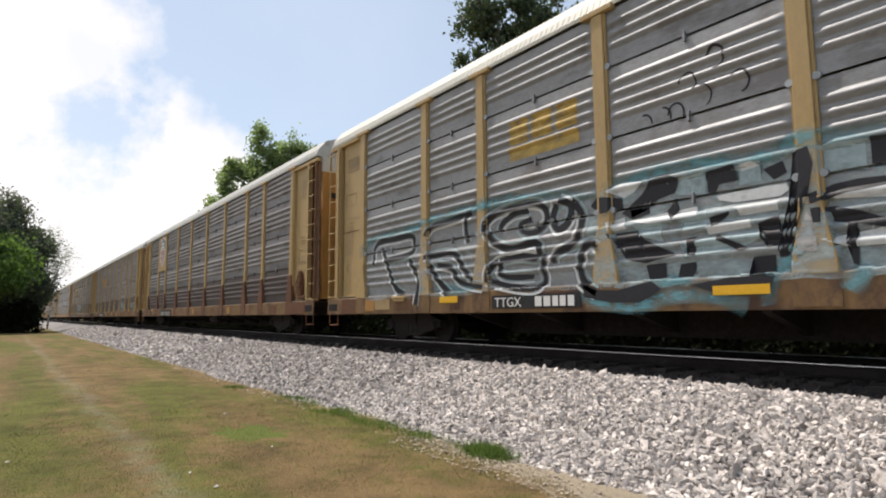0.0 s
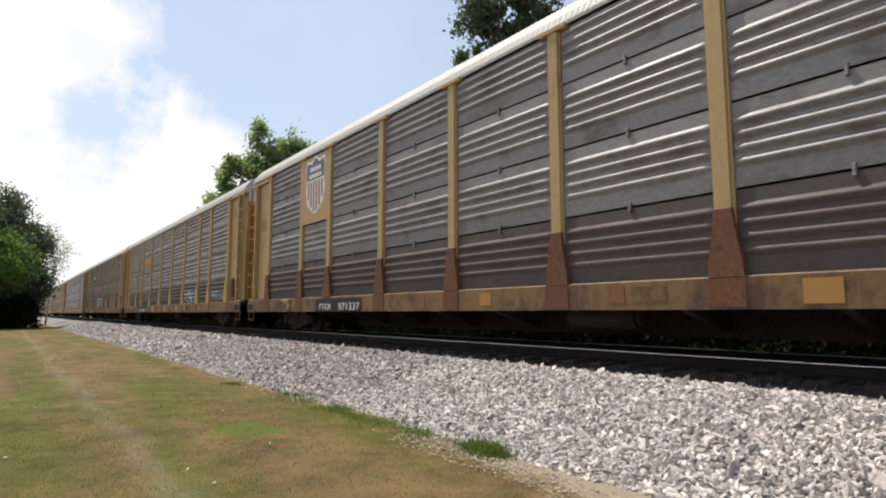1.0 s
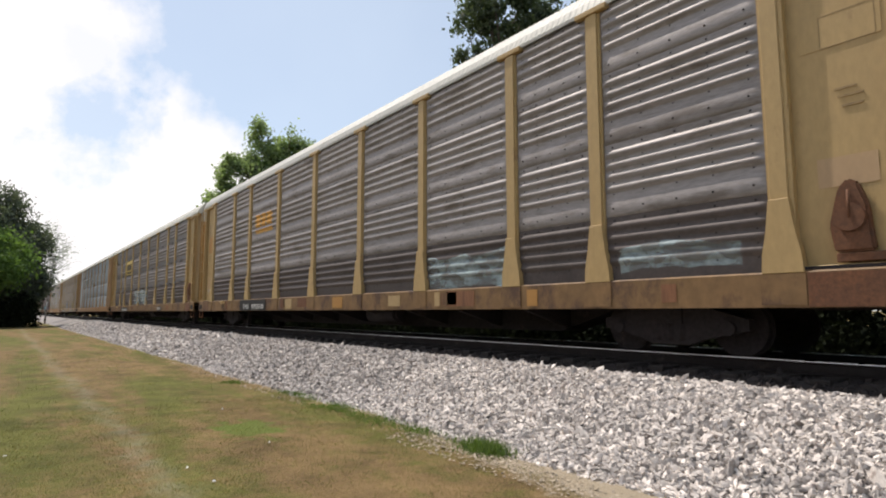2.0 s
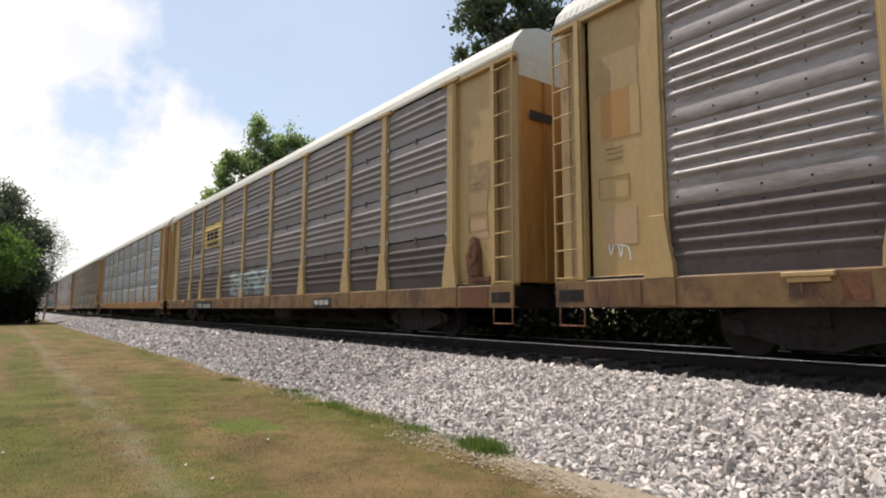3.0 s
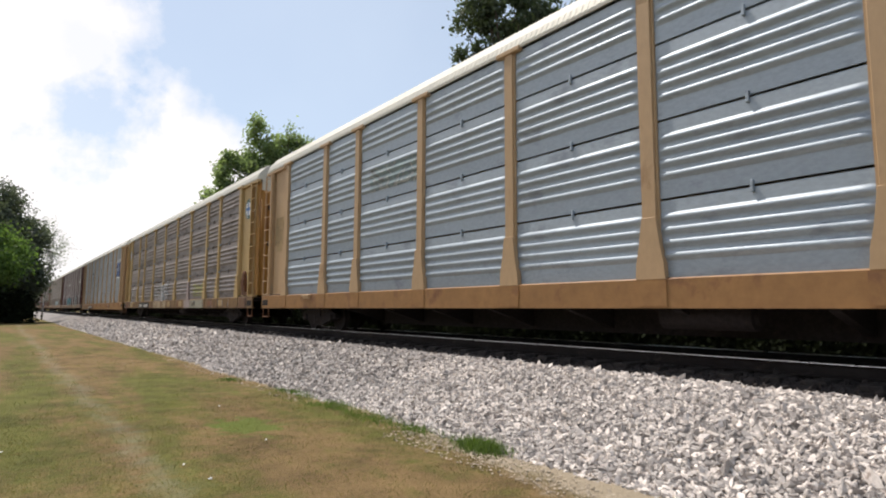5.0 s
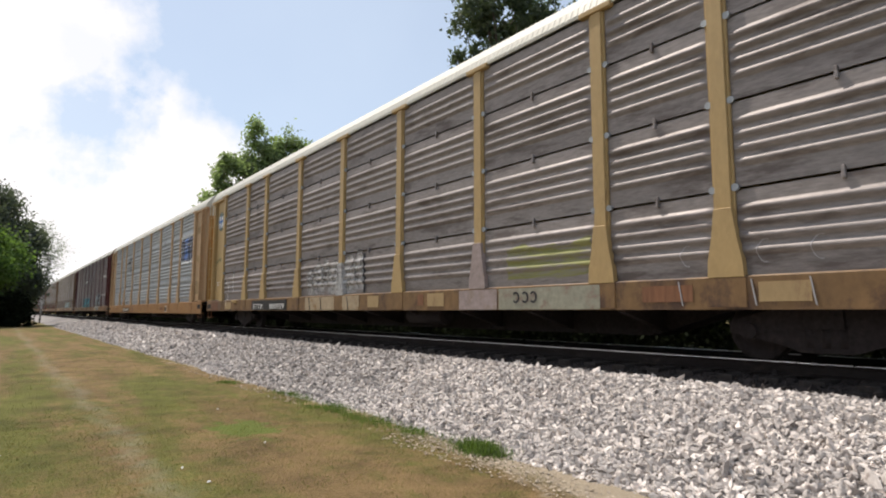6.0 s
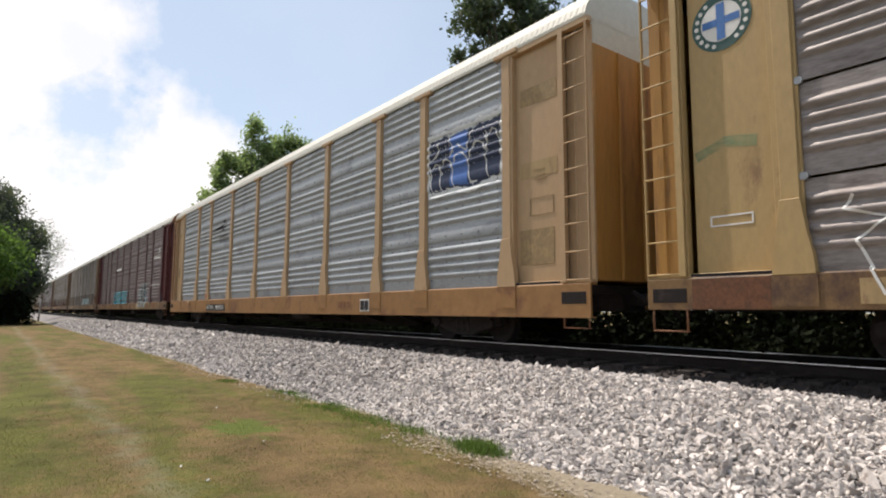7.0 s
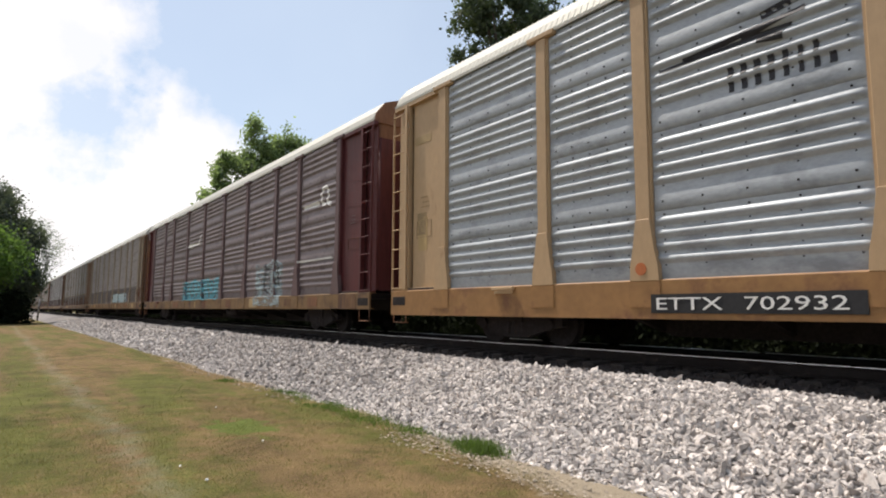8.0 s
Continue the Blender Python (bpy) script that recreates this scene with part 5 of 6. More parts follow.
def shield(scale, cy, cz):
    pts = [(-0.62, 0.88), (-0.30, 0.80), (0.0, 0.98), (0.30, 0.80), (0.62, 0.88), (0.70, 0.62), (0.60, 0.30), (0.68, -0.20), (0.55, -0.62), (0.28, -0.84), (0.0, -0.96), (-0.28, -0.84), (-0.55, -0.62), (-0.68, -0.20), (-0.60, 0.30), (-0.70, 0.62)]
    return [(cy + y * scale, cz + z * scale * 0.94) for y, z in pts]


bm = bmesh.new()
plate(bm, shield(0.98, 21.80, 4.47), SIDE + 0.002, SIDE + 0.008)
sh1 = part("shield", bm, M["white"], c1, "white, slate and red striped shield")
bm = bmesh.new()
plate(bm, [(21.80 + y, 4.47 + z) for y, z in ((-0.56, 0.18), (0.56, 0.18), (0.64, 0.58), (0.56, 0.74), (0.28, 0.66), (0.0, 0.84), (-0.28, 0.66), (-0.56, 0.74), (-0.64, 0.58))], SIDE - 0.004, SIDE + 0.004)
part("shield_head", bm, M["shield_navy"], sh1)
for i in range(6):
    y = 21.80 - 0.525 + 0.19 * i
    zl = 4.47 - (0.42 if i in (0, 5) else 0.66 if i in (1, 4) else 0.80)
    flat_rect(sh1, "shield_stripe", y, y + 0.095, zl, 4.585, "shield_red", SIDE - 0.001)
for z, w in ((4.90, 0.78), (4.69, 0.86)):
    for i in range(6):
        y = 21.80 - w / 2 + w * i / 6
        flat_rect(sh1, "shield_bar", y, y + w / 6 - 0.035, z, z + 0.13, "white", SIDE - 0.007)
stencil(c1, "TTGX", 21.27, 20.47, 0.70, 0.87, (18.80, 21.48, 0.66, 1.0))
stencil(c1, "971337", 20.04, 18.85, 0.69, 0.88)
flat_rect(c1, "defect_card_plate", 23.5, 23.72, 0.75, 0.95, "tan", SIDE - 0.03)

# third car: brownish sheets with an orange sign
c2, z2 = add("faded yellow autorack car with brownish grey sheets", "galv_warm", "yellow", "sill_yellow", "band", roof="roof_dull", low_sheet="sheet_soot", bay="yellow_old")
area(c2, "railroad_sign", 18.55, 20.24, lambda y: 3.46, lambda y: 3.60, "spray_orange", "band", z2, 0.007, "orange bar of a railroad sign")
for a, b in ((19.74, 20.22), (19.2, 19.64), (18.6, 19.1)):
    area(c2, "railroad_sign", a, b, lambda y: 3.7, lambda y: 4.16, "spray_orange", "band", z2, 0.007, "orange block of a railroad sign")
stencil(c2, "TTGX", 21.10, 20.50, 0.72, 0.88, (18.79, 21.54, 0.66, 1.05))
stencil(c2, "975510", 20.17, 18.95, 0.71, 0.88)
area(c2, "graffiti_fill", 6.7, 9.1, wavy(1.1, 0.1, 1, 11.0), wavy(1.75, 0.2, 1, 12.0), "mist_ice", "band", z2, 0.006, "pale faded graffiti patch")
area(c2, "graffiti_fill", 2.4, 4.2, wavy(1.2, 0.1, 1, 13.0), wavy(1.55, 0.12, 1, 14.0), "mist_ice", "band", z2, 0.006, "pale faded graffiti patch")

flat_rect(c2, "repainted_patch", 26.10, 26.62, 3.25, 4.00, "orange", PANEL_X - 0.001, "orange repainted patch")
spray(c2, "graffiti_line", [smooth_line([(26.55, 1.75), (26.50, 1.45), (26.40, 1.72), (26.32, 1.40), (26.28, 1.70)]), smooth_line([(26.45, 1.60), (26.2, 1.55), (26.15, 1.35)])], "spray_white", "band", [9, 10], 0.03, -0.038, "white scrawl")
flat_rect(c0, "panel_joint", LEN - 1.70, LEN - 0.72, 2.86, 2.885, "brown", PANEL_X)
flat_rect(c0, "sill_patch", 24.9, 25.35, 0.72, 1.0, "orange", SIDE - 0.03, "orange repainted sill patch")

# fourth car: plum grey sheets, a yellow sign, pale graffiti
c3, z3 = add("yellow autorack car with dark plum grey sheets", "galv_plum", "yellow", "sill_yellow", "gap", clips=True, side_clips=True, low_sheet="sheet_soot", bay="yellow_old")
area(c3, "railroad_sign", 18.08, 20.72, lambda y: z3[2] + 0.03, lambda y: z3[3] - 0.04, "sign_gold", "gap", z3, 0.005, "yellow field of a railroad sign")
area(c3, "sign_bar", 18.54, 20.26, lambda y: 3.44, lambda y: 3.57, "sign_black", "gap", z3, 0.009)
for a, b in ((19.78, 20.24), (19.22, 19.66), (18.58, 19.1)):
    area(c3, "railroad_sign", a, b, lambda y: 3.66, lambda y: 4.12, "sign_black", "gap", z3, 0.009, "black block on a yellow railroad sign")
stencil(c3, "TTGX", 21.16, 20.36, 0.68, 0.83, (18.81, 21.70, 0.66, 0.96))
stencil(c3, "965331", 20.13, 19.01, 0.67, 0.83)
flat_rect(c3, "company_plate", 7.25, 8.37, 0.67, 0.92, "sign_black", SIDE - 0.03)
for i, (a, b) in enumerate(((7.38, 7.66), (7.72, 7.96), (8.02, 8.28))):
    flat_rect(c3, "plate_bar", a, b, 0.74, 0.87, "spray_worn", SIDE - 0.04, slant=0.03)
area(c3, "graffiti_fill", 12.0, 16.6, wavy(1.15, 0.1, 0.8, 21.0), wavy(2.05, 0.2, 0.9, 22.0), "mist_ice", "gap", z3, 0.006, "pale blue faded graffiti")
spray(c3, "graffiti_line", [arc(y, 1.6, 0.32, 0.34, rr0.uniform(0, 180), rr0.uniform(200, 420)) for y in (12.4, 13.2, 14.0, 14.8, 15.5, 16.2)], "mist_white", "gap", z3, 0.07, 0.010)
spray(c3, "graffiti_line", [[(y, 2.0), (y - 0.3, 1.5), (y - 0.1, 1.2)] for y in (12.8, 13.7, 15.1, 15.9)], "mist_worn", "gap", z3, 0.08, 0.009)
flat_rect(c3, "reflector", 20.0, 20.4, 1.005, 1.055, "reflector", SIDE - 0.03, "amber reflector strip")

# fifth car: clean bluish sheets
c4, z4 = add("orange-yellow autorack car with clean bluish sheets", "galv_blue", "tan", "sill_orange", "gap", clips=True, ribbed=True, brake=False, bay="door_tan", door="door_rust")
area(c4, "sign_patch", 18.1, 20.2, lambda y: 3.55, lambda y: 4.15, "graf_wash", "gap", z4, 0.006, "white faded sign")
rr4 = random.Random(17)          # a black scrawl of uneven letters
for k in range(6):
    y = 1.62 - 0.15 * k
    way = [(y + rr4.uniform(-0.09, 0.09), 1.54 + rr4.uniform(-0.14, 0.16) + 0.03 * k) for q in range(5)]
    spray(c4, "graffiti_line", [smooth_line(way)], "soot", "gap", [9, 10], 0.034, -0.034, "black scrawl")
spray(c4, "graffiti_line", [[(0.82, 1.95), (0.76, 1.30)], [(1.70, 1.36), (0.72, 1.50)]], "soot", "gap", [9, 10], 0.03, -0.034, "black scrawl")
flat_rect(c4, "panel_joint", 0.62, 1.72, 3.12, 3.15, "sign_black", PANEL_X)

# sixth car: weathered, with white bubble letters and round emblems
c5, z5 = add("yellow autorack car with weathered grey sheets and white graffiti", "galv_worn", "yellow", "sill_yellow", "gap", clips=True, side_clips=True, bay="door_tan")
for far in (False, True):
    cy = LEN - 1.16 if far else 1.16
    for r, key, dx in ((0.40, "emblem_green", 0.0), (0.27, "white", 0.005)):
        bm = bmesh.new()
        disc(bm, PANEL_X - dx, cy, 4.45, r)
        part("emblem", bm, M[key], c5, "round railroad emblem with a cross" if dx == 0 else "")
    bm = bmesh.new()
    box(bm, PANEL_X - 0.014, PANEL_X - 0.006, cy - 0.055, cy + 0.055, 4.20, 4.70)
    box(bm, PANEL_X - 0.014, PANEL_X - 0.006, cy - 0.25, cy - 0.057, 4.40, 4.50)
    box(bm, PANEL_X - 0.014, PANEL_X - 0.006, cy + 0.057, cy + 0.25, 4.40, 4.50)
    part("emblem_cross", bm, M["emblem_blue"], c5)
    bm = bmesh.new()
    for i in range(20):
        if i in (4, 5, 14, 15):
            continue
        a = 2 * math.pi * i / 20
        y, z = cy + 0.335 * math.cos(a), 4.45 + 0.335 * math.sin(a)
        disc(bm, PANEL_X - 0.006, y, z, 0.032, 6)
    part("emblem_border", bm, M["white"], c5)
    a, b = sorted(((LEN - 0.9, LEN - 1.45) if far else (0.9, 1.45)))
    frame_rect(c5, "data_box", a, b, 1.72, 1.86, "white", PANEL_X, 0.02)


def bubble(cy, half, z0, z1, power=0.45):
    """Lower and upper edge of one round-topped sprayed letter."""
    return cy - half, cy + half, lambda y: z0, lambda y: z0 + (z1 - z0) * (0.35 + 0.65 * max(0.0, 1 - ((y - cy) / half) ** 2) ** power)


for cy, half, lo, hi in ((17.05, 0.22, 1.10, 1.90), (16.50, 0.36, 1.10, 2.02), (16.02, 0.22, 1.30, 2.16), (15.50, 0.42, 1.10, 2.04), (14.62, 0.36, 1.10, 2.16), (14.12, 0.28, 1.18, 2.24)):
    a, b, low, high = bubble(cy, half, lo, hi)
    area(c5, "graffiti_fill", a, b, low, high, "mist_worn", "gap", z5, 0.005 + 0.001 * (cy * 10 % 3), "worn white graffiti bubble letter")
    n = 12
    spray(c5, "graffiti_line", [[(a + (b - a) * i / n, high(a + (b - a) * i / n) - 0.02) for i in range(n + 1 - int(cy * 10) % 4)], [(cy - 0.16, hi - 0.30), (cy + 0.10, lo + 0.45), (cy - 0.08 + half / 3, lo + 0.05)], arc(cy + 0.04, lo + 0.5, 0.12, 0.16, 200, 200 + int(cy * 37) % 160)], "soot", "gap", z5, 0.026, 0.012)
for a, b in ((15.32, 17.20), (13.95, 14.84)):
    flat_rect(c5, "sprayed_sill", a, b, 0.66, 1.03, "spray_tan", SIDE - 0.030, "pale paint of the graffiti on the sill")
for y in (16.85, 16.1, 14.5):
    flat_rect(c5, "graffiti_line", y, y + 0.02, 0.67, 1.02, "soot", SIDE - 0.040, slant=0.08)
flat_rect(c5, "sprayed_sill", 6.5, 8.75, 0.66, 1.03, "spray_grey", SIDE - 0.030, "greyish green overspray on the sill")
flat_rect(c5, "sprayed_sill", 8.80, 9.9, 0.66, 1.03, "spray_pink", SIDE - 0.030, "greyish pink overspray on the sill")
for y in (8.30, 8.08, 7.88):
    bm = bmesh.new()
    for i in range(9):
        a0, a1 = radians(40 + 31 * i), radians(71 + 31 * i)
        plate(bm, [(y + 0.085 * math.cos(a0), 0.87 + 0.10 * math.sin(a0)), (y + 0.085 * math.cos(a1), 0.87 + 0.10 * math.sin(a1)), (y + 0.055 * math.cos(a1), 0.87 + 0.07 * math.sin(a1)), (y + 0.055 * math.cos(a0), 0.87 + 0.07 * math.sin(a0))], SIDE - 0.046, SIDE - 0.038)
    part("scrawl", bm, M["soot"], c5, "black scrawl on the sill")
for ob in c5.children_recursive:
    if ob.name.startswith("post_foot"):
        y = ob.parent.matrix_basis.translation.y
        if abs(y - 15.07) < 0.1:
            ob.data = shared(("foot", "spray_worn"), lambda: foot_mesh("spray_worn"))
        if abs(y - 9.37) < 0.1:
            ob.data = shared(("foot", "spray_pink"), lambda: foot_mesh("spray_pink"))
spray(c5, "graffiti_line", [[(13.86, 2.1), (13.82, 1.4), (13.84, 1.1)]], "soot", "gap", z5, 0.15, 0.010)
spray(c5, "graffiti_line", [[(25.0, 1.9), (25.1, 1.75), (24.7, 1.62), (25.0, 1.4), (24.75, 0.8)], [(24.3, 2.2), (24.2, 1.4)]], "white", "gap", z5, 0.04, 0.012)
spray(c5, "spray_mark", [[(26.0, 2.75), (26.4, 2.82), (26.8, 2.68)]], "mist_green", "gap", [9, 10], 0.16, -0.036)
stencil(c5, "ETTX", 21.60, 20.64, 0.71, 0.88, (18.64, 21.8, 0.67, 1.0))
stencil(c5, "800959", 20.06, 18.80, 0.71, 0.88)
spray(c5, "graffiti_line", [arc(y, 1.36, 0.10, 0.14, -100, 110) for y in (2.7, 3.5, 4.1, 5.1)], "spray_drip", "gap", z5, 0.014, 0.010, "thin grey drips")
for y in (2.75, 3.55, 4.2, 5.15):
    flat_rect(c5, "drip", y, y + 0.016, 0.70, 1.02, "spray_drip", SIDE - 0.030, slant=0.05)
area(c5, "graffiti_fill", 6.7, 8.6, wavy(1.2, 0.1, 1, 35.0), wavy(1.75, 0.15, 2, 36.0), "spray_lime", "gap", z5, 0.005, "faded yellow-green graffiti haze")

# seventh car: bright galvanised sheets, sprayed panel, worn railroad sign
c6, z6 = add("orange-yellow autorack car with light galvanised sheets", "galv", "tan", "sill_orange", "band", brake=False, low_sill=0.13, bay="tan")
area(c6, "graffiti_fill", 2.02, 4.42, wavy(3.02, 0.12, 1.2, 41.0), wavy(4.42, 0.20, 1.8, 42.0), "spray_white", "band", z6, 0.006, "white edge of a sprayed panel")
area(c6, "graffiti_fill", 2.10, 4.34, wavy(3.14, 0.12, 1.2, 41.0), wavy(4.30, 0.20, 1.8, 42.0), "spray_navy", "band", z6, 0.009, "navy graffiti letters")
area(c6, "graffiti_fill", 3.05, 3.62, wavy(3.18, 0.10, 1.2, 41.0), wavy(4.28, 0.16, 1.8, 42.0), "spray_blue", "band", z6, 0.012, "blue graffiti letter")
spray(c6, "graffiti_outline", [arc(4.1, 3.42, 0.20, 0.32, -60, 170), arc(3.75, 3.42, 0.22, 0.36, -70, 160), arc(3.3, 3.45, 0.26, 0.40, -60, 150), arc(2.75, 3.5, 0.28, 0.45, -60, 150), arc(2.3, 3.6, 0.2, 0.5, -60, 150), [(4.3, 3.85), (4.0, 3.95), (4.05, 4.2)], [(3.65, 3.85), (3.4, 4.05), (3.1, 3.85), (2.9, 4.25)], [(2.45, 3.7), (2.5, 4.1)], [(3.7, 4.3), (3.5, 3.9)]], "spray_white", "band", z6, 0.04, 0.016, "white graffiti outlines")
spray(c6, "sign_shape", [[(20.55, 4.02), (19.9, 4.03), (19.3, 4.05), (18.8, 4.06)], [(20.2, 4.06), (19.4, 4.12)]], "soot", "band", z6, 0.07, 0.007, "black streak of a worn railroad sign")
spray(c6, "sign_shape", [[(19.4, 4.10), (19.0, 4.16), (18.65, 4.20)], [(19.15, 4.28), (18.8, 4.34)], [(19.2, 4.0), (18.9, 3.95)]], "soot", "band", z6, 0.13, 0.008)
for z, y_a, n in ((3.62, 19.55, 7), (3.43, 19.55, 8)):
    for i in range(n):
        spray(c6, "sign_bar", [[(y_a - i * 0.165, z), (y_a - i * 0.165, z + 0.13)]], "soot", "band", z6, 0.085, 0.008)
for a, b in ((8.18, 8.38), (7.95, 8.12), (7.71, 7.88)):
    flat_rect(c6, "company_bar", a, b, 0.69, 0.85, "brown", SIDE - 0.026, slant=0.02)
flat_rect(c6, "data_plate", 6.75, 7.19, 0.60, 0.90, "white", SIDE - 0.026)
flat_rect(c6, "data_field", 6.78, 6.95, 0.63, 0.87, "sign_black", SIDE - 0.034)
flat_rect(c6, "data_field", 6.98, 7.16, 0.63, 0.87, "sign_black", SIDE - 0.034)
stencil(c6, "ETTX", 20.66, 19.74, 0.65, 0.81, (18.20, 20.75, 0.60, 0.86))
stencil(c6, "702932", 19.47, 18.37, 0.65, 0.81)
bm = bmesh.new()
disc(bm, SIDE - 0.036, 20.90, 1.22, 0.09, 14)
part("paint_dot", bm, M["dot_red"], c6, "orange-red paint dot")

# eighth car: maroon, with white emblems and teal graffiti
c7, z7 = add("maroon autorack car with dark brown sheets", "sheet_maroon", "post_plum", "sill_yellow", "band", panel_paint="maroon", door="maroon", ladder="maroon", bay="maroon", gable="brown", brake=False)
spray(c7, "sign_shape", [arc(2.75, 3.9, 0.22, 0.26, 0, 360), [(2.6, 3.7), (2.35, 3.6)], [(3.1, 3.72), (4.2, 3.72)]], "white", "band", z7, 0.15, 0.007, "white round railroad emblem")
spray(c7, "sign_shape", [[(15.8, 3.68), (17.9, 3.68)], [(15.6, 4.05), (15.9, 3.7)]], "white", "band", z7, 0.16, 0.007)
area(c7, "graffiti_fill", 12.5, 18.4, wavy(1.05, 0.05, 1, 51.0), wavy(1.95, 0.10, 1, 52.0), "mist_teal", "band", z7, 0.006, "thin teal graffiti block")
area(c7, "graffiti_fill", 5.75, 8.2, wavy(0.75, 0.1, 1, 53.0), wavy(2.2, 0.25, 1, 54.0), "mist_ice", "band", z7, 0.006, "pale graffiti letters")
spray(c7, "graffiti_line", [arc(7.0, 1.6, 0.4, 0.4, 0, 360), [(6.2, 2.2), (6.0, 1.4)], [(7.2, 2.2), (7.3, 1.3)]], "soot", "band", z7, 0.12, 0.010)
spray(c7, "stencil_line", [[(2.2, 2.08), (4.5, 2.08)]], "white", "band", z7, 0.07, 0.008)

for i in range(7):
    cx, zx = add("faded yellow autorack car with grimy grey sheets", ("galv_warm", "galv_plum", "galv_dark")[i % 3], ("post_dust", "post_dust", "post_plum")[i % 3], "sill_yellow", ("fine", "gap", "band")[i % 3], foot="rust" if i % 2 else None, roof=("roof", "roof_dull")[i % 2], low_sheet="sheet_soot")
    if i == 0:
        area(cx, "graffiti_fill", 6.0, 12.0, wavy(1.15, 0.05, 1, 61.0), wavy(1.75, 0.10, 1, 62.0), "spray_ice", "fine", zx, 0.006, "pale graffiti patch")
for i, cx in enumerate(CARS):
    if i != 5:
        data_boxes(cx, False, 70 + i, "rust" if i == 7 else "faint")
        data_boxes(cx, True, 90 + i, "rust" if i == 7 else "faint")
    if i in (0, 1, 2, 3, 5):
        door_marks(cx, (4.2,) if i in (1, 3) else (4.3, 2.95))
    if i not in (4, 6):
        sill_marks(cx, 30 + i)
for cx in (c3, c4):
    bm = bmesh.new()
    y = 0.27 if cx is c4 else LEN - 1.9
    x = SIDE - 0.035 if cx is c3 else SIDE + 0.158
    disc(bm, x, y, 1.95 if cx is c4 else 1.45, 0.16, 20)
    rd = part("round_notice", bm, M["notice"], cx, "faded round notice with a slash")
    bm = bmesh.new()
    plate(bm, [(y - 0.13, 2.03 if cx is c4 else 1.53), (y - 0.10, 2.07 if cx is c4 else 1.57), (y + 0.13, 1.87 if cx is c4 else 1.37), (y + 0.10, 1.83 if cx is c4 else 1.33)], x - 0.009, x - 0.003)
    part("notice_slash", bm, M["maroon"], rd)


# ---- ties, loose stones ----
def build_ties():
    bm = bmesh.new()
    box(bm, -1.3, 1.3, -0.115, 0.115, -0.33, -0.165, 0.012)
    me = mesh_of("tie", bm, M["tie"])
    for i in range(70):
        put("tie", me, bed, at=pose(TRACK_X + random.uniform(-0.03, 0.03), -3.0 + 0.53 * i, random.uniform(-0.01, 0.0), 0, 0, random.uniform(-0.8, 0.8)))


def stone_shape(seed):
    r = np.random.default_rng(seed)
    bm = bmesh.new()
    bmesh.ops.create_icosphere(bm, subdivisions=1, radius=1.0)
    cuts = r.normal(size=(7, 3))
    cuts /= np.linalg.norm(cuts, axis=1)[:, None]
    v = np.array([q.co for q in bm.verts])
    v *= r.uniform(0.85, 1.25, size=(len(v), 1))
    for c in cuts:
        d = v @ c
        v -= np.outer(np.maximum(0, d - r.uniform(0.25, 0.6)), c)
    v *= np.array([1.35, r.uniform(0.75, 1.1), r.uniform(0.55, 0.85)])
    f = np.array([[q.index for q in fc.verts] for fc in bm.faces])
    bm.free()
    return v, f


SHAPES = [stone_shape(100 + i) for i in range(16)]


def turns(r, n):
    q = r.normal(size=(n, 4))
    q /= np.linalg.norm(q, axis=1)[:, None]
    w, x, y, z = q.T
    return np.stack([np.stack([1 - 2 * (y * y + z * z), 2 * (x * y - z * w), 2 * (x * z + y * w)], 1),
                     np.stack([2 * (x * y + z * w), 1 - 2 * (x * x + z * z), 2 * (y * z - x * w)], 1),
                     np.stack([2 * (x * z - y * w), 2 * (y * z + x * w), 1 - 2 * (x * x + y * y)], 1)], 1)


def fast_mesh(name, v, f, mat):
    me = bpy.data.meshes.new(name)
    k = f.shape[1]
    me.vertices.add(len(v))
    me.vertices.foreach_set("co", v.astype(np.float32).ravel())
    me.loops.add(f.size)
    me.loops.foreach_set("vertex_index", f.astype(np.int32).ravel())
    me.polygons.add(len(f))
    me.polygons.foreach_set("loop_start", np.arange(0, f.size, k, dtype=np.int32))
    me.materials.append(mat)
    me.update(calc_edges=True)
    me.shade_flat()
    me.validate()
    return me


def scatter_stones(x0, x1, y0, y1, n, size, seed, toe=0.0):
    r = np.random.default_rng(seed)
    xs, ys = r.uniform(x0, x1, n), r.uniform(y0, y1, n)
    sz = size * np.exp(r.normal(0, 0.28, n))
    zs = np.array([bed_z(x) for x in xs]) + 0.006 + r.uniform(-0.3, 0.35, n) * sz
    kind = r.integers(0, len(SHAPES), n)
    rot = turns(r, n)
    vs, fs, base = [], [], 0
    for k, (v, f) in enumerate(SHAPES):
        i = np.where(kind == k)[0]
        if not len(i):
            continue
        p = np.einsum("nij,vj->nvi", rot[i], v) * sz[i][:, None, None] + np.stack([xs[i], ys[i], zs[i]], 1)[:, None, :]
        vs.append(p.reshape(-1, 3))
        fs.append((f[None] + (np.arange(len(i)) * len(v))[:, None, None]).reshape(-1, 3) + base)
        base += len(i) * len(v)
    return np.concatenate(vs), np.concatenate(fs)


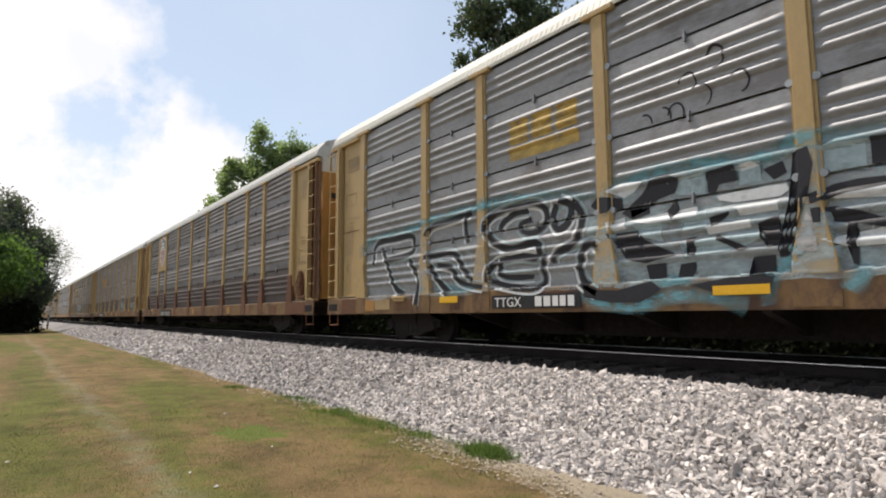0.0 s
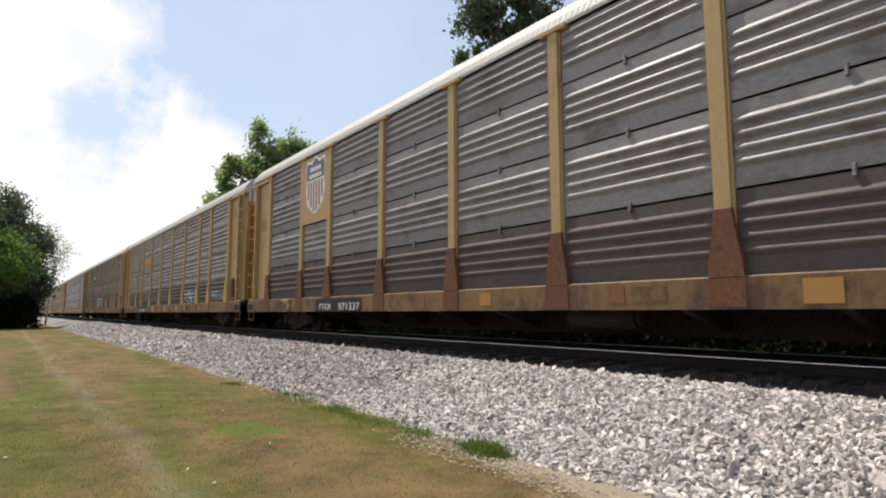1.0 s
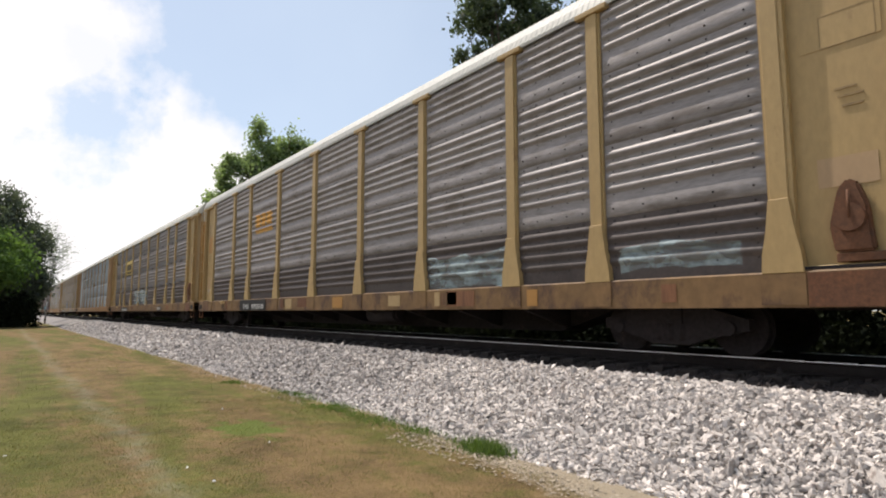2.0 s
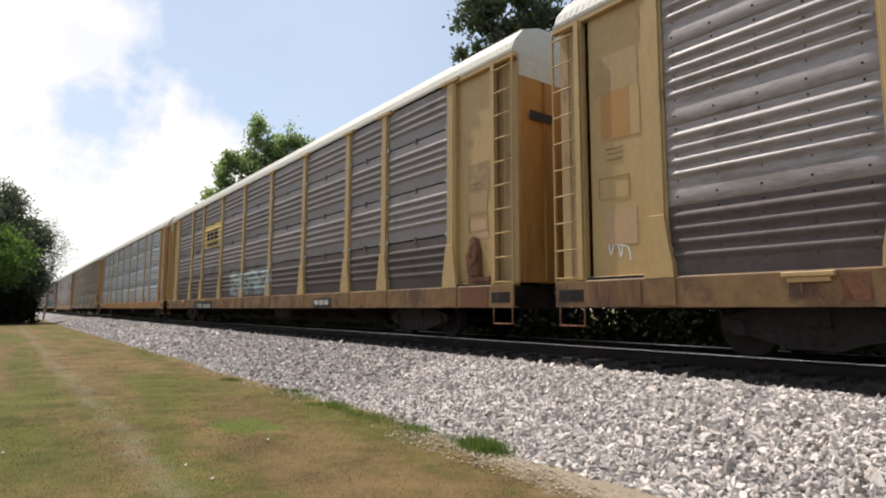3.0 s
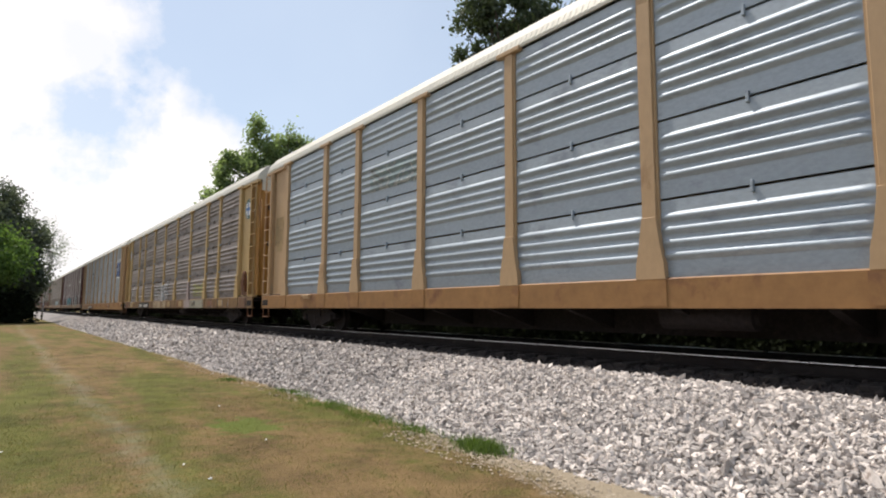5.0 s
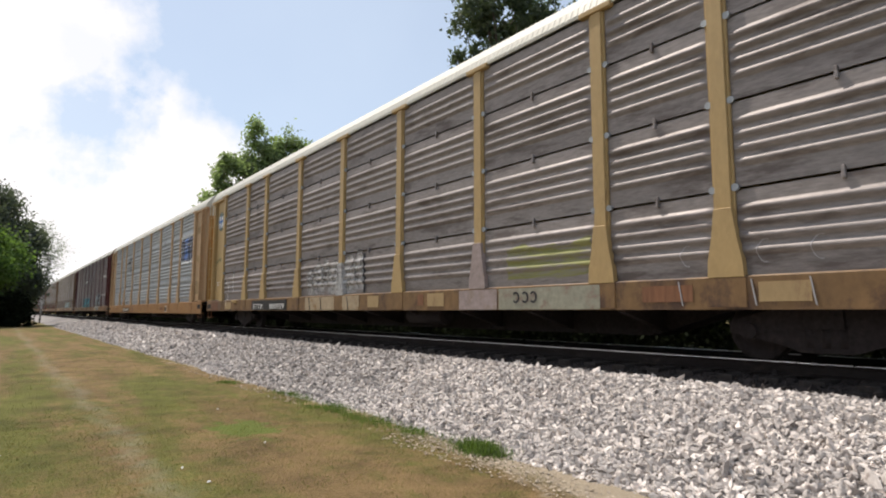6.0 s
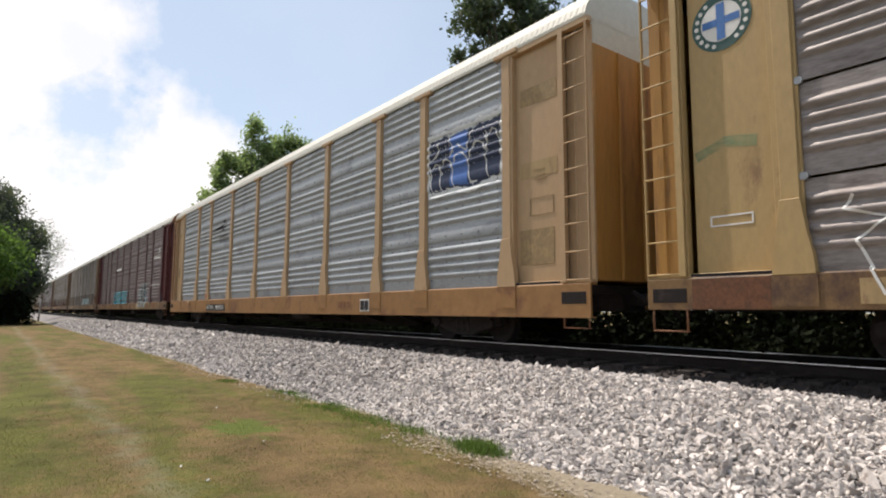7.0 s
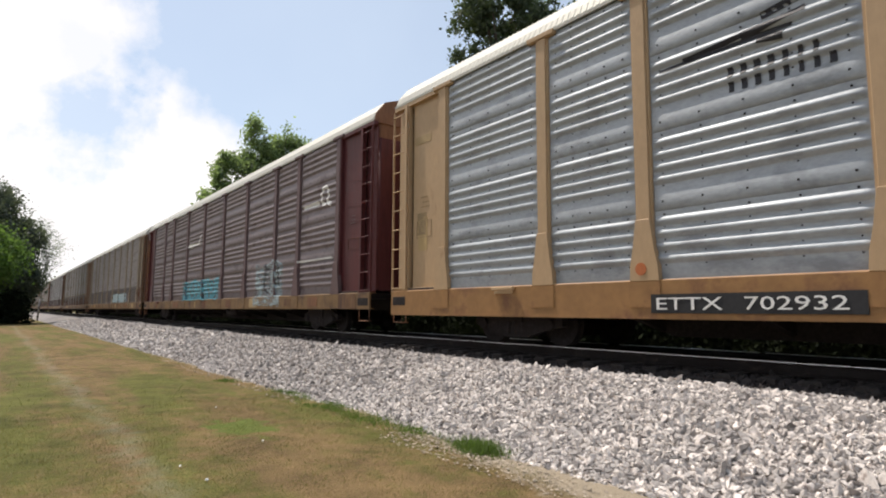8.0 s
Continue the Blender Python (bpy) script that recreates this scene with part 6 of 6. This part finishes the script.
def build_stones():
    a = scatter_stones(4.5, 7.26, 0.2, 9, 25000, 0.037, 1)
    b = scatter_stones(4.45, 7.26, 9, 22, 24000, 0.043, 2)
    c = scatter_stones(4.45, 7.28, 22, 70, 20000, 0.068, 3)
    d = scatter_stones(4.05, 4.6, 0.5, 20, 900, 0.024, 4)
    g = scatter_stones(3.85, 4.8, 0.8, 6.5, 1900, 0.017, 8)
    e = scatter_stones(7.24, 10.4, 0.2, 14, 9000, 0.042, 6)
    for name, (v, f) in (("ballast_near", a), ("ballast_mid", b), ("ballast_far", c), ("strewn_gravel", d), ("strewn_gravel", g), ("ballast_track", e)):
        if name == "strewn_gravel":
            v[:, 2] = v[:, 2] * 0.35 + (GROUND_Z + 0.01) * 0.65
        tagged(put(name, fast_mesh(name, v, f, M[{"ballast_track": "stone_shaded", "strewn_gravel": "stone_dirty"}.get(name, "stone")])), "loose crushed pale limestone ballast beside the track", "ballast", kind="stuff")
    # single stones that lie on top, along the nearest stretch
    mes = [fast_mesh("stone", v, f, M["stone"]) for v, f in SHAPES]
    r = random.Random(4)
    for i in range(260):
        x, y = r.uniform(4.7, 6.9), r.uniform(1.0, 7.5)
        s = r.uniform(0.035, 0.062)
        ob = put("stone", mes[i % len(mes)], bed)
        ob.matrix_basis = Matrix.LocRotScale((x, y, bed_z(x) + 0.035), Euler((r.uniform(0, 6), r.uniform(0, 6), r.uniform(0, 6))), (s, s, s))


# ---- grass ----
def build_grass():
    r = np.random.default_rng(12)

    def blades(n, x0, x1, y0, y1, tall, wide, keep=None):
        x, y = r.uniform(x0, x1, n), r.uniform(y0, y1, n)
        if keep is not None:
            k = keep(x, y)
            x, y = x[k], y[k]
        n = len(x)
        h = tall * r.uniform(0.5, 1.2, n)
        a = r.uniform(0, 2 * np.pi, n)
        lean = r.uniform(0.1, 0.9, n) * h
        z = np.array([GROUND_Z + rise(p, q) for p, q in zip(x, y)])
        w = wide * r.uniform(0.6, 1.3, n)
        dx, dy = np.cos(a), np.sin(a)
        p0 = np.stack([x - dy * w, y + dx * w, z - 0.004], 1)
        p1 = np.stack([x + dy * w, y - dx * w, z - 0.004], 1)
        p2 = np.stack([x + dx * lean, y + dy * lean, z + h], 1)
        v = np.stack([p0, p1, p2], 1).reshape(-1, 3)
        return v, np.arange(3 * n).reshape(-1, 3)

    def edge(x, y):
        return x < 4.45 + 0.25 * np.sin(y * 1.3) + 0.15 * np.sin(y * 3.1 + 1)
    sets = (("grass_blades_green", "blade_green", blades(30000, -4.5, 4.6, 1.8, 11, 0.022, 0.003, edge)),
            ("grass_blades_dry", "blade_dry", blades(45000, -4.5, 4.6, 1.8, 11, 0.022, 0.003, edge)),
            ("grass_blades_far", "blade_green", blades(16000, -9, 4.7, 11, 28, 0.028, 0.006, edge)))
    for name, key, (v, f) in sets:
        tagged(put(name, fast_mesh(name, v, f, M[key])), "short mown grass, part green and part dry", "grass", kind="stuff")
    # longer tufts where the grass meets the stones
    for i, (cx, cy, rad, n, tall) in enumerate(((4.45, 5.15, 0.22, 1100, 0.11), (4.55, 8.8, 0.30, 700, 0.055), (4.50, 7.5, 0.34, 600, 0.045), (4.42, 6.5, 0.28, 450, 0.045))):
        t = r.normal(0, 0.45, (n, 2)) * (rad * 0.9, rad * 1.7)
        v, f = blades(n, 0, 1, 0, 1, tall, 0.005)
        o = v.reshape(-1, 3, 3)
        base = o.mean(1)[:, :2]
        o[:, :, :2] += (t - base)[:, None, :] + (cx, cy)
        tagged(put("grass_tuft", fast_mesh("grass_tuft", o.reshape(-1, 3), f, M["blade_tuft"])), "bright green grass tuft at the edge of the ballast", "grass", "tufts by the ballast", "stuff")
    n = 9000
    y = r.uniform(4.6, 13.5, n)
    x = 4.36 + 0.16 * np.sin(y * 1.3) + 0.10 * np.sin(y * 3.1 + 1) + r.normal(0, 0.11, n)
    keep = np.sin(y * 0.9 + 0.4) + np.sin(y * 2.3 + 2.0) + r.normal(0, 0.6, n) > 0.1
    x, y = x[keep], y[keep]
    v, f = blades(len(x), 0, 1, 0, 1, 0.05, 0.005)
    o = v.reshape(-1, 3, 3)
    o[:, :, :2] += (np.stack([x, y], 1) - o.mean(1)[:, :2])[:, None, :]
    tagged(put("grass_fringe", fast_mesh("grass_fringe", o.reshape(-1, 3), f, M["blade_tuft"])), "longer green grass along the foot of the ballast", "grass", kind="stuff")
    # pale scraps lying in the grass
    mes = [fast_mesh("pale_pebble", v, f, M["white"]) for v, f in SHAPES[:4]]
    rr = random.Random(9)
    for i, (x, y) in enumerate(((1.55, 6.3), (1.62, 5.65), (0.75, 5.5), (0.35, 4.2), (2.6, 6.9), (-0.6, 6.5), (0.1, 8.0), (2.9, 9.8), (-1.2, 5.1))):
        ob = put("pale_pebble", mes[i % 4])
        s = rr.uniform(0.014, 0.024)
        ob.matrix_basis = Matrix.LocRotScale((x, y, GROUND_Z + rise(x, y) + 0.022), Euler((rr.uniform(0, 1), 0, rr.uniform(0, 6))), (s, s, s))
        tagged(ob, "small pale pebble lying in the mown grass", "pebble", "pebbles in the grass")


# ---- trees and bushes ----
def leaf_cloud(blobs, clumps, per, leaf, spread, seed, shell=0.55):
    """Leaves in clumps through and about the blobs (x, y, z, rx, ry, rz)."""
    r = np.random.default_rng(seed)
    vol = np.array([b[3] * b[4] * b[5] for b in blobs])
    which = r.choice(len(blobs), clumps, p=vol / vol.sum())
    d = r.normal(size=(clumps, 3))
    d /= np.linalg.norm(d, axis=1)[:, None]
    rad = (shell + (1 - shell) * r.random(clumps)) * r.uniform(0.85, 1.15, clumps)
    B = np.array(blobs)[which]
    c = B[:, :3] + d * B[:, 3:] * rad[:, None]
    p = (c[:, None, :] + r.normal(size=(clumps, per, 3)) * spread * r.uniform(0.5, 1.3, (clumps, 1, 1))).reshape(-1, 3)
    n = len(p)
    R = turns(r, n)
    s = leaf * r.uniform(0.6, 1.3, n)[:, None, None]
    q = np.array([(-0.5, 0, 0), (0, -0.32, 0.08), (0.5, 0, 0), (0, 0.32, 0.08)])
    v = np.einsum("nij,vj->nvi", R, q) * s + p[:, None, :]
    f = np.arange(4 * n).reshape(-1, 4)
    return v.reshape(-1, 3), f, c


def build_tree(name, label, base, blobs, clumps, per, leaf, spread, key, seed, trunk=0.3, limbs=14, bark="bark"):
    tree = tagged(new(name), label, "tree")
    tree.matrix_basis = pose(*base)
    local = [(x - base[0], y - base[1], z - base[2], a, b, c) for x, y, z, a, b, c in blobs]
    v, f, cs = leaf_cloud(local, clumps, per, leaf, spread, seed)
    put("crown", fast_mesh("crown", v, f, M[key]), tree)
    r = random.Random(seed)
    bm = bmesh.new()
    top = max(b[2] for b in local)
    mid = Vector((sum(b[0] for b in local) / len(local), sum(b[1] for b in local) / len(local), top * 0.55))
    pts = [Vector((0, 0, -0.1)), Vector((mid.x * 0.2, mid.y * 0.2, top * 0.25)), mid, Vector((mid.x * 1.1, mid.y * 1.1, top))]
    for i in range(3):
        tube(bm, pts[i], pts[i + 1], trunk * (1 - 0.28 * i), trunk * (1 - 0.28 * (i + 1)), 10)
    for i in range(limbs):
        c = Vector(cs[r.randrange(len(cs))])
        s = pts[1].lerp(pts[3], r.uniform(0.1, 0.9))
        if s.z > c.z:
            s = pts[1].lerp(pts[2], r.uniform(0, 0.8))
        m = s.lerp(c, 0.5) + Vector((r.uniform(-0.4, 0.4), r.uniform(-0.4, 0.4), r.uniform(0.1, 0.7)))
        tube(bm, s, m, trunk * 0.28, trunk * 0.16, 6)
        tube(bm, m, c, trunk * 0.16, trunk * 0.05, 5)
    part("trunk", bm, M[bark], tree, "brown bark trunk and limbs" if bark == "bark" else "pale grey trunk and twigs")
    return tree


def build_plants():
    r = random.Random(21)
    # tall tree behind the train, its top out of sight
    build_tree("broadleaf_tree", "tall dark green broadleaf tree beyond the track", (22.5, 22.5, GROUND_Z),
               [(20.6, 22.5, 17.4, 2.3, 2.3, 2.4), (19.2, 22.5, 15.9, 1.3, 1.3, 1.0), (19.7, 22.5, 13.9, 1.7, 1.7, 1.3), (23.0, 22.0, 15.8, 2.9, 2.6, 2.8), (18.5, 23.0, 12.4, 0.9, 1.1, 0.8), (24.6, 22.0, 13.2, 3.0, 2.6, 2.6), (21.4, 22.0, 12.2, 2.2, 2.0, 1.8), (17.6, 23.0, 11.4, 0.8, 0.9, 0.5), (20.5, 21.5, 10.0, 2.6, 2.2, 1.6)],
               300, 110, 0.25, 0.30, "leaf_deep", 31, 0.38, 60)
    # round-topped tree farther along
    build_tree("broadleaf_tree", "green broadleaf tree with an uneven crown behind the train", (24.0, 60.0, GROUND_Z),
               [(20.9, 60, 19.0, 1.2, 1.5, 1.6), (21.3, 60, 17.0, 2.0, 2.0, 1.6), (24.0, 60, 19.3, 1.3, 1.5, 1.1), (24.4, 60, 17.6, 2.0, 2.0, 1.7), (26.6, 60, 18.2, 0.9, 1.2, 0.9), (27.4, 60, 16.8, 1.5, 1.5, 1.3), (17.6, 60, 16.2, 1.0, 1.3, 1.3), (18.2, 60, 14.4, 1.7, 1.8, 1.5), (22.5, 60, 14.8, 3.6, 2.6, 2.0), (27.5, 60, 14.4, 3.2, 2.6, 2.4), (16.5, 61, 12.4, 1.2, 1.3, 0.9), (15.9, 61, 11.5, 0.8, 0.9, 0.5), (20.5, 60, 11.4, 4.6, 3.0, 2.2)],
               330, 110, 0.34, 0.40, "leaf", 32, 0.45, 60)
    # dark wood on the camera's side of the track, closing the view ahead
    for i, (x, y, h, w, key, ks) in enumerate(((1.0, 80, 12.0, 2.6, "leaf_wood", 0), (-1.8, 78, 14.4, 3.2, "leaf_wood", 0), (-6.0, 76, 15.6, 4.0, "leaf_wood", 0), (-11.5, 79, 15.0, 4.2, "leaf_wood", 0), (-1.6, 73, 9.6, 2.6, "leaf_bright", 1), (-6.0, 72, 10.0, 3.5, "leaf_bright", 1), (-17, 80, 16, 4.5, "leaf_wood", 0))):
        steps = ((0.60, 0.7), (0.72, 0.8), (0.84, 0.6)) if ks else ((0.22, 0.95), (0.40, 1.0), (0.58, 0.95), (0.75, 0.75), (0.90, 0.5))
        blobs = [(x + r.uniform(-0.45, 0.45) * w, y + r.uniform(-0.6, 0.6) * w, GROUND_Z + h * k, w * s, w * s, h * 0.14) for k, s in steps]
        build_tree("broadleaf_tree", "dark broadleaf tree at the edge of the mown strip", (x, y, GROUND_Z), blobs, 420 if ks else 700, 60, 0.32, 0.6, key, 50 + i, 0.32, 24)
    build_tree("thin_tree", "thin pale half-bare tree by the track", (4.4, 95.0, GROUND_Z),
               [(4.9, 95, 9.2, 1.7, 1.6, 3.0), (6.2, 95, 8.2, 1.5, 1.4, 2.4), (4.2, 95, 11.8, 1.2, 1.4, 1.8)], 200, 9, 0.18, 0.5, "leaf_pale", 71, 0.12, 50, "bark_pale")
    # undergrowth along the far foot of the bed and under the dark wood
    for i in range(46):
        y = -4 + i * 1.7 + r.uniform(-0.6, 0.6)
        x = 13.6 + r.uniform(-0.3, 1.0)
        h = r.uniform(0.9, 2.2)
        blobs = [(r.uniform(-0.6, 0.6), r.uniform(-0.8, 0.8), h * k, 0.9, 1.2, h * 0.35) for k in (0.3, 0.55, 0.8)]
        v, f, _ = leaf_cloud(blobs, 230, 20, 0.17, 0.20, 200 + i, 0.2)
        tagged(put("bush", fast_mesh("bush", v, f, M["leaf_shaded"]), at=pose(x, y, GROUND_Z - 0.05)), "leafy bush at the far foot of the ballast", "bush", "bushes beyond the track")
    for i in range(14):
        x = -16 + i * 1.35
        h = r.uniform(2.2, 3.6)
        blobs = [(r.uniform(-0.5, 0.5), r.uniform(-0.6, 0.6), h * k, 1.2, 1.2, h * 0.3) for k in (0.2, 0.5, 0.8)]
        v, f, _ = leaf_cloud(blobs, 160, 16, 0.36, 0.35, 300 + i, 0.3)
        tagged(put("bush", fast_mesh("bush", v, f, M["leaf_shaded"]), at=pose(x, 74.5 + r.uniform(-1, 2.5), GROUND_Z - 0.05)), "bush in front of the wood, coloured as in shade", "bush", "bushes before the wood")
    # far woods close the place round; the unseen first row is added for shade
    for i, (x0, y0, x1, y1, n) in enumerate(((15.0, -30, 16.4, 130, 100), (-45, 78, -12, 92, 26), (-50, -40, -46, 80, 40), (-40, -50, 30, -46, 30), (-8, 250, 60, 262, 30))):
        blobs = []
        for k in range(n):
            t = (k + r.random()) / n
            h = r.uniform(7, 11) if i != 0 else r.uniform(4.5, 6.5)
            blobs += [(x0 + (x1 - x0) * t + r.uniform(-2, 2), y0 + (y1 - y0) * t + r.uniform(-2, 2), GROUND_Z + h * q, 2.0 if i == 0 else 3.2, 3.2, h * 0.3) for q in (0.3, 0.7)]
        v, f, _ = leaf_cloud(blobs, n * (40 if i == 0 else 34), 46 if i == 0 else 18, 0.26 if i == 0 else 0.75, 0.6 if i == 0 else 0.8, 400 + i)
        tagged(put("far_woods", fast_mesh("far_woods", v, f, M["leaf_shaded" if i == 0 else "leaf_deep"])), "added dense dark green woods, mostly unseen", "woods", kind="stuff")


M["blade_tuft"] = leaf_material("bright_tuft_blade", (0.10, 0.15, 0.04), (0.19, 0.265, 0.08), 0.5)
build_grass()
build_plants()
build_ties()
build_stones()


# ---- the train runs past ----
SPEED = 21.87
START = -12.2


def motions():
    # small unevenness of the run, seconds and metres
    lag = ((0.0, -0.13), (0.5, 0.30), (1.0, -0.06), (1.5, 0.32), (2.0, 0.1), (2.5, 0.1), (3.0, -0.15), (3.5, 0.37), (4.0, -0.13), (4.5, 0.28),
           (5.0, 0.12), (5.5, 0.12), (6.0, 0.03), (6.5, 0.49), (7.0, 0.05), (7.5, 0.50), (8.0, 0.12))
    for k, car in enumerate(CARS):
        walk(car, [(t, pose(TRACK_X, START - SPEED * t + d + PITCH_LEN * k, 0)) for t, d in lag])


motions()
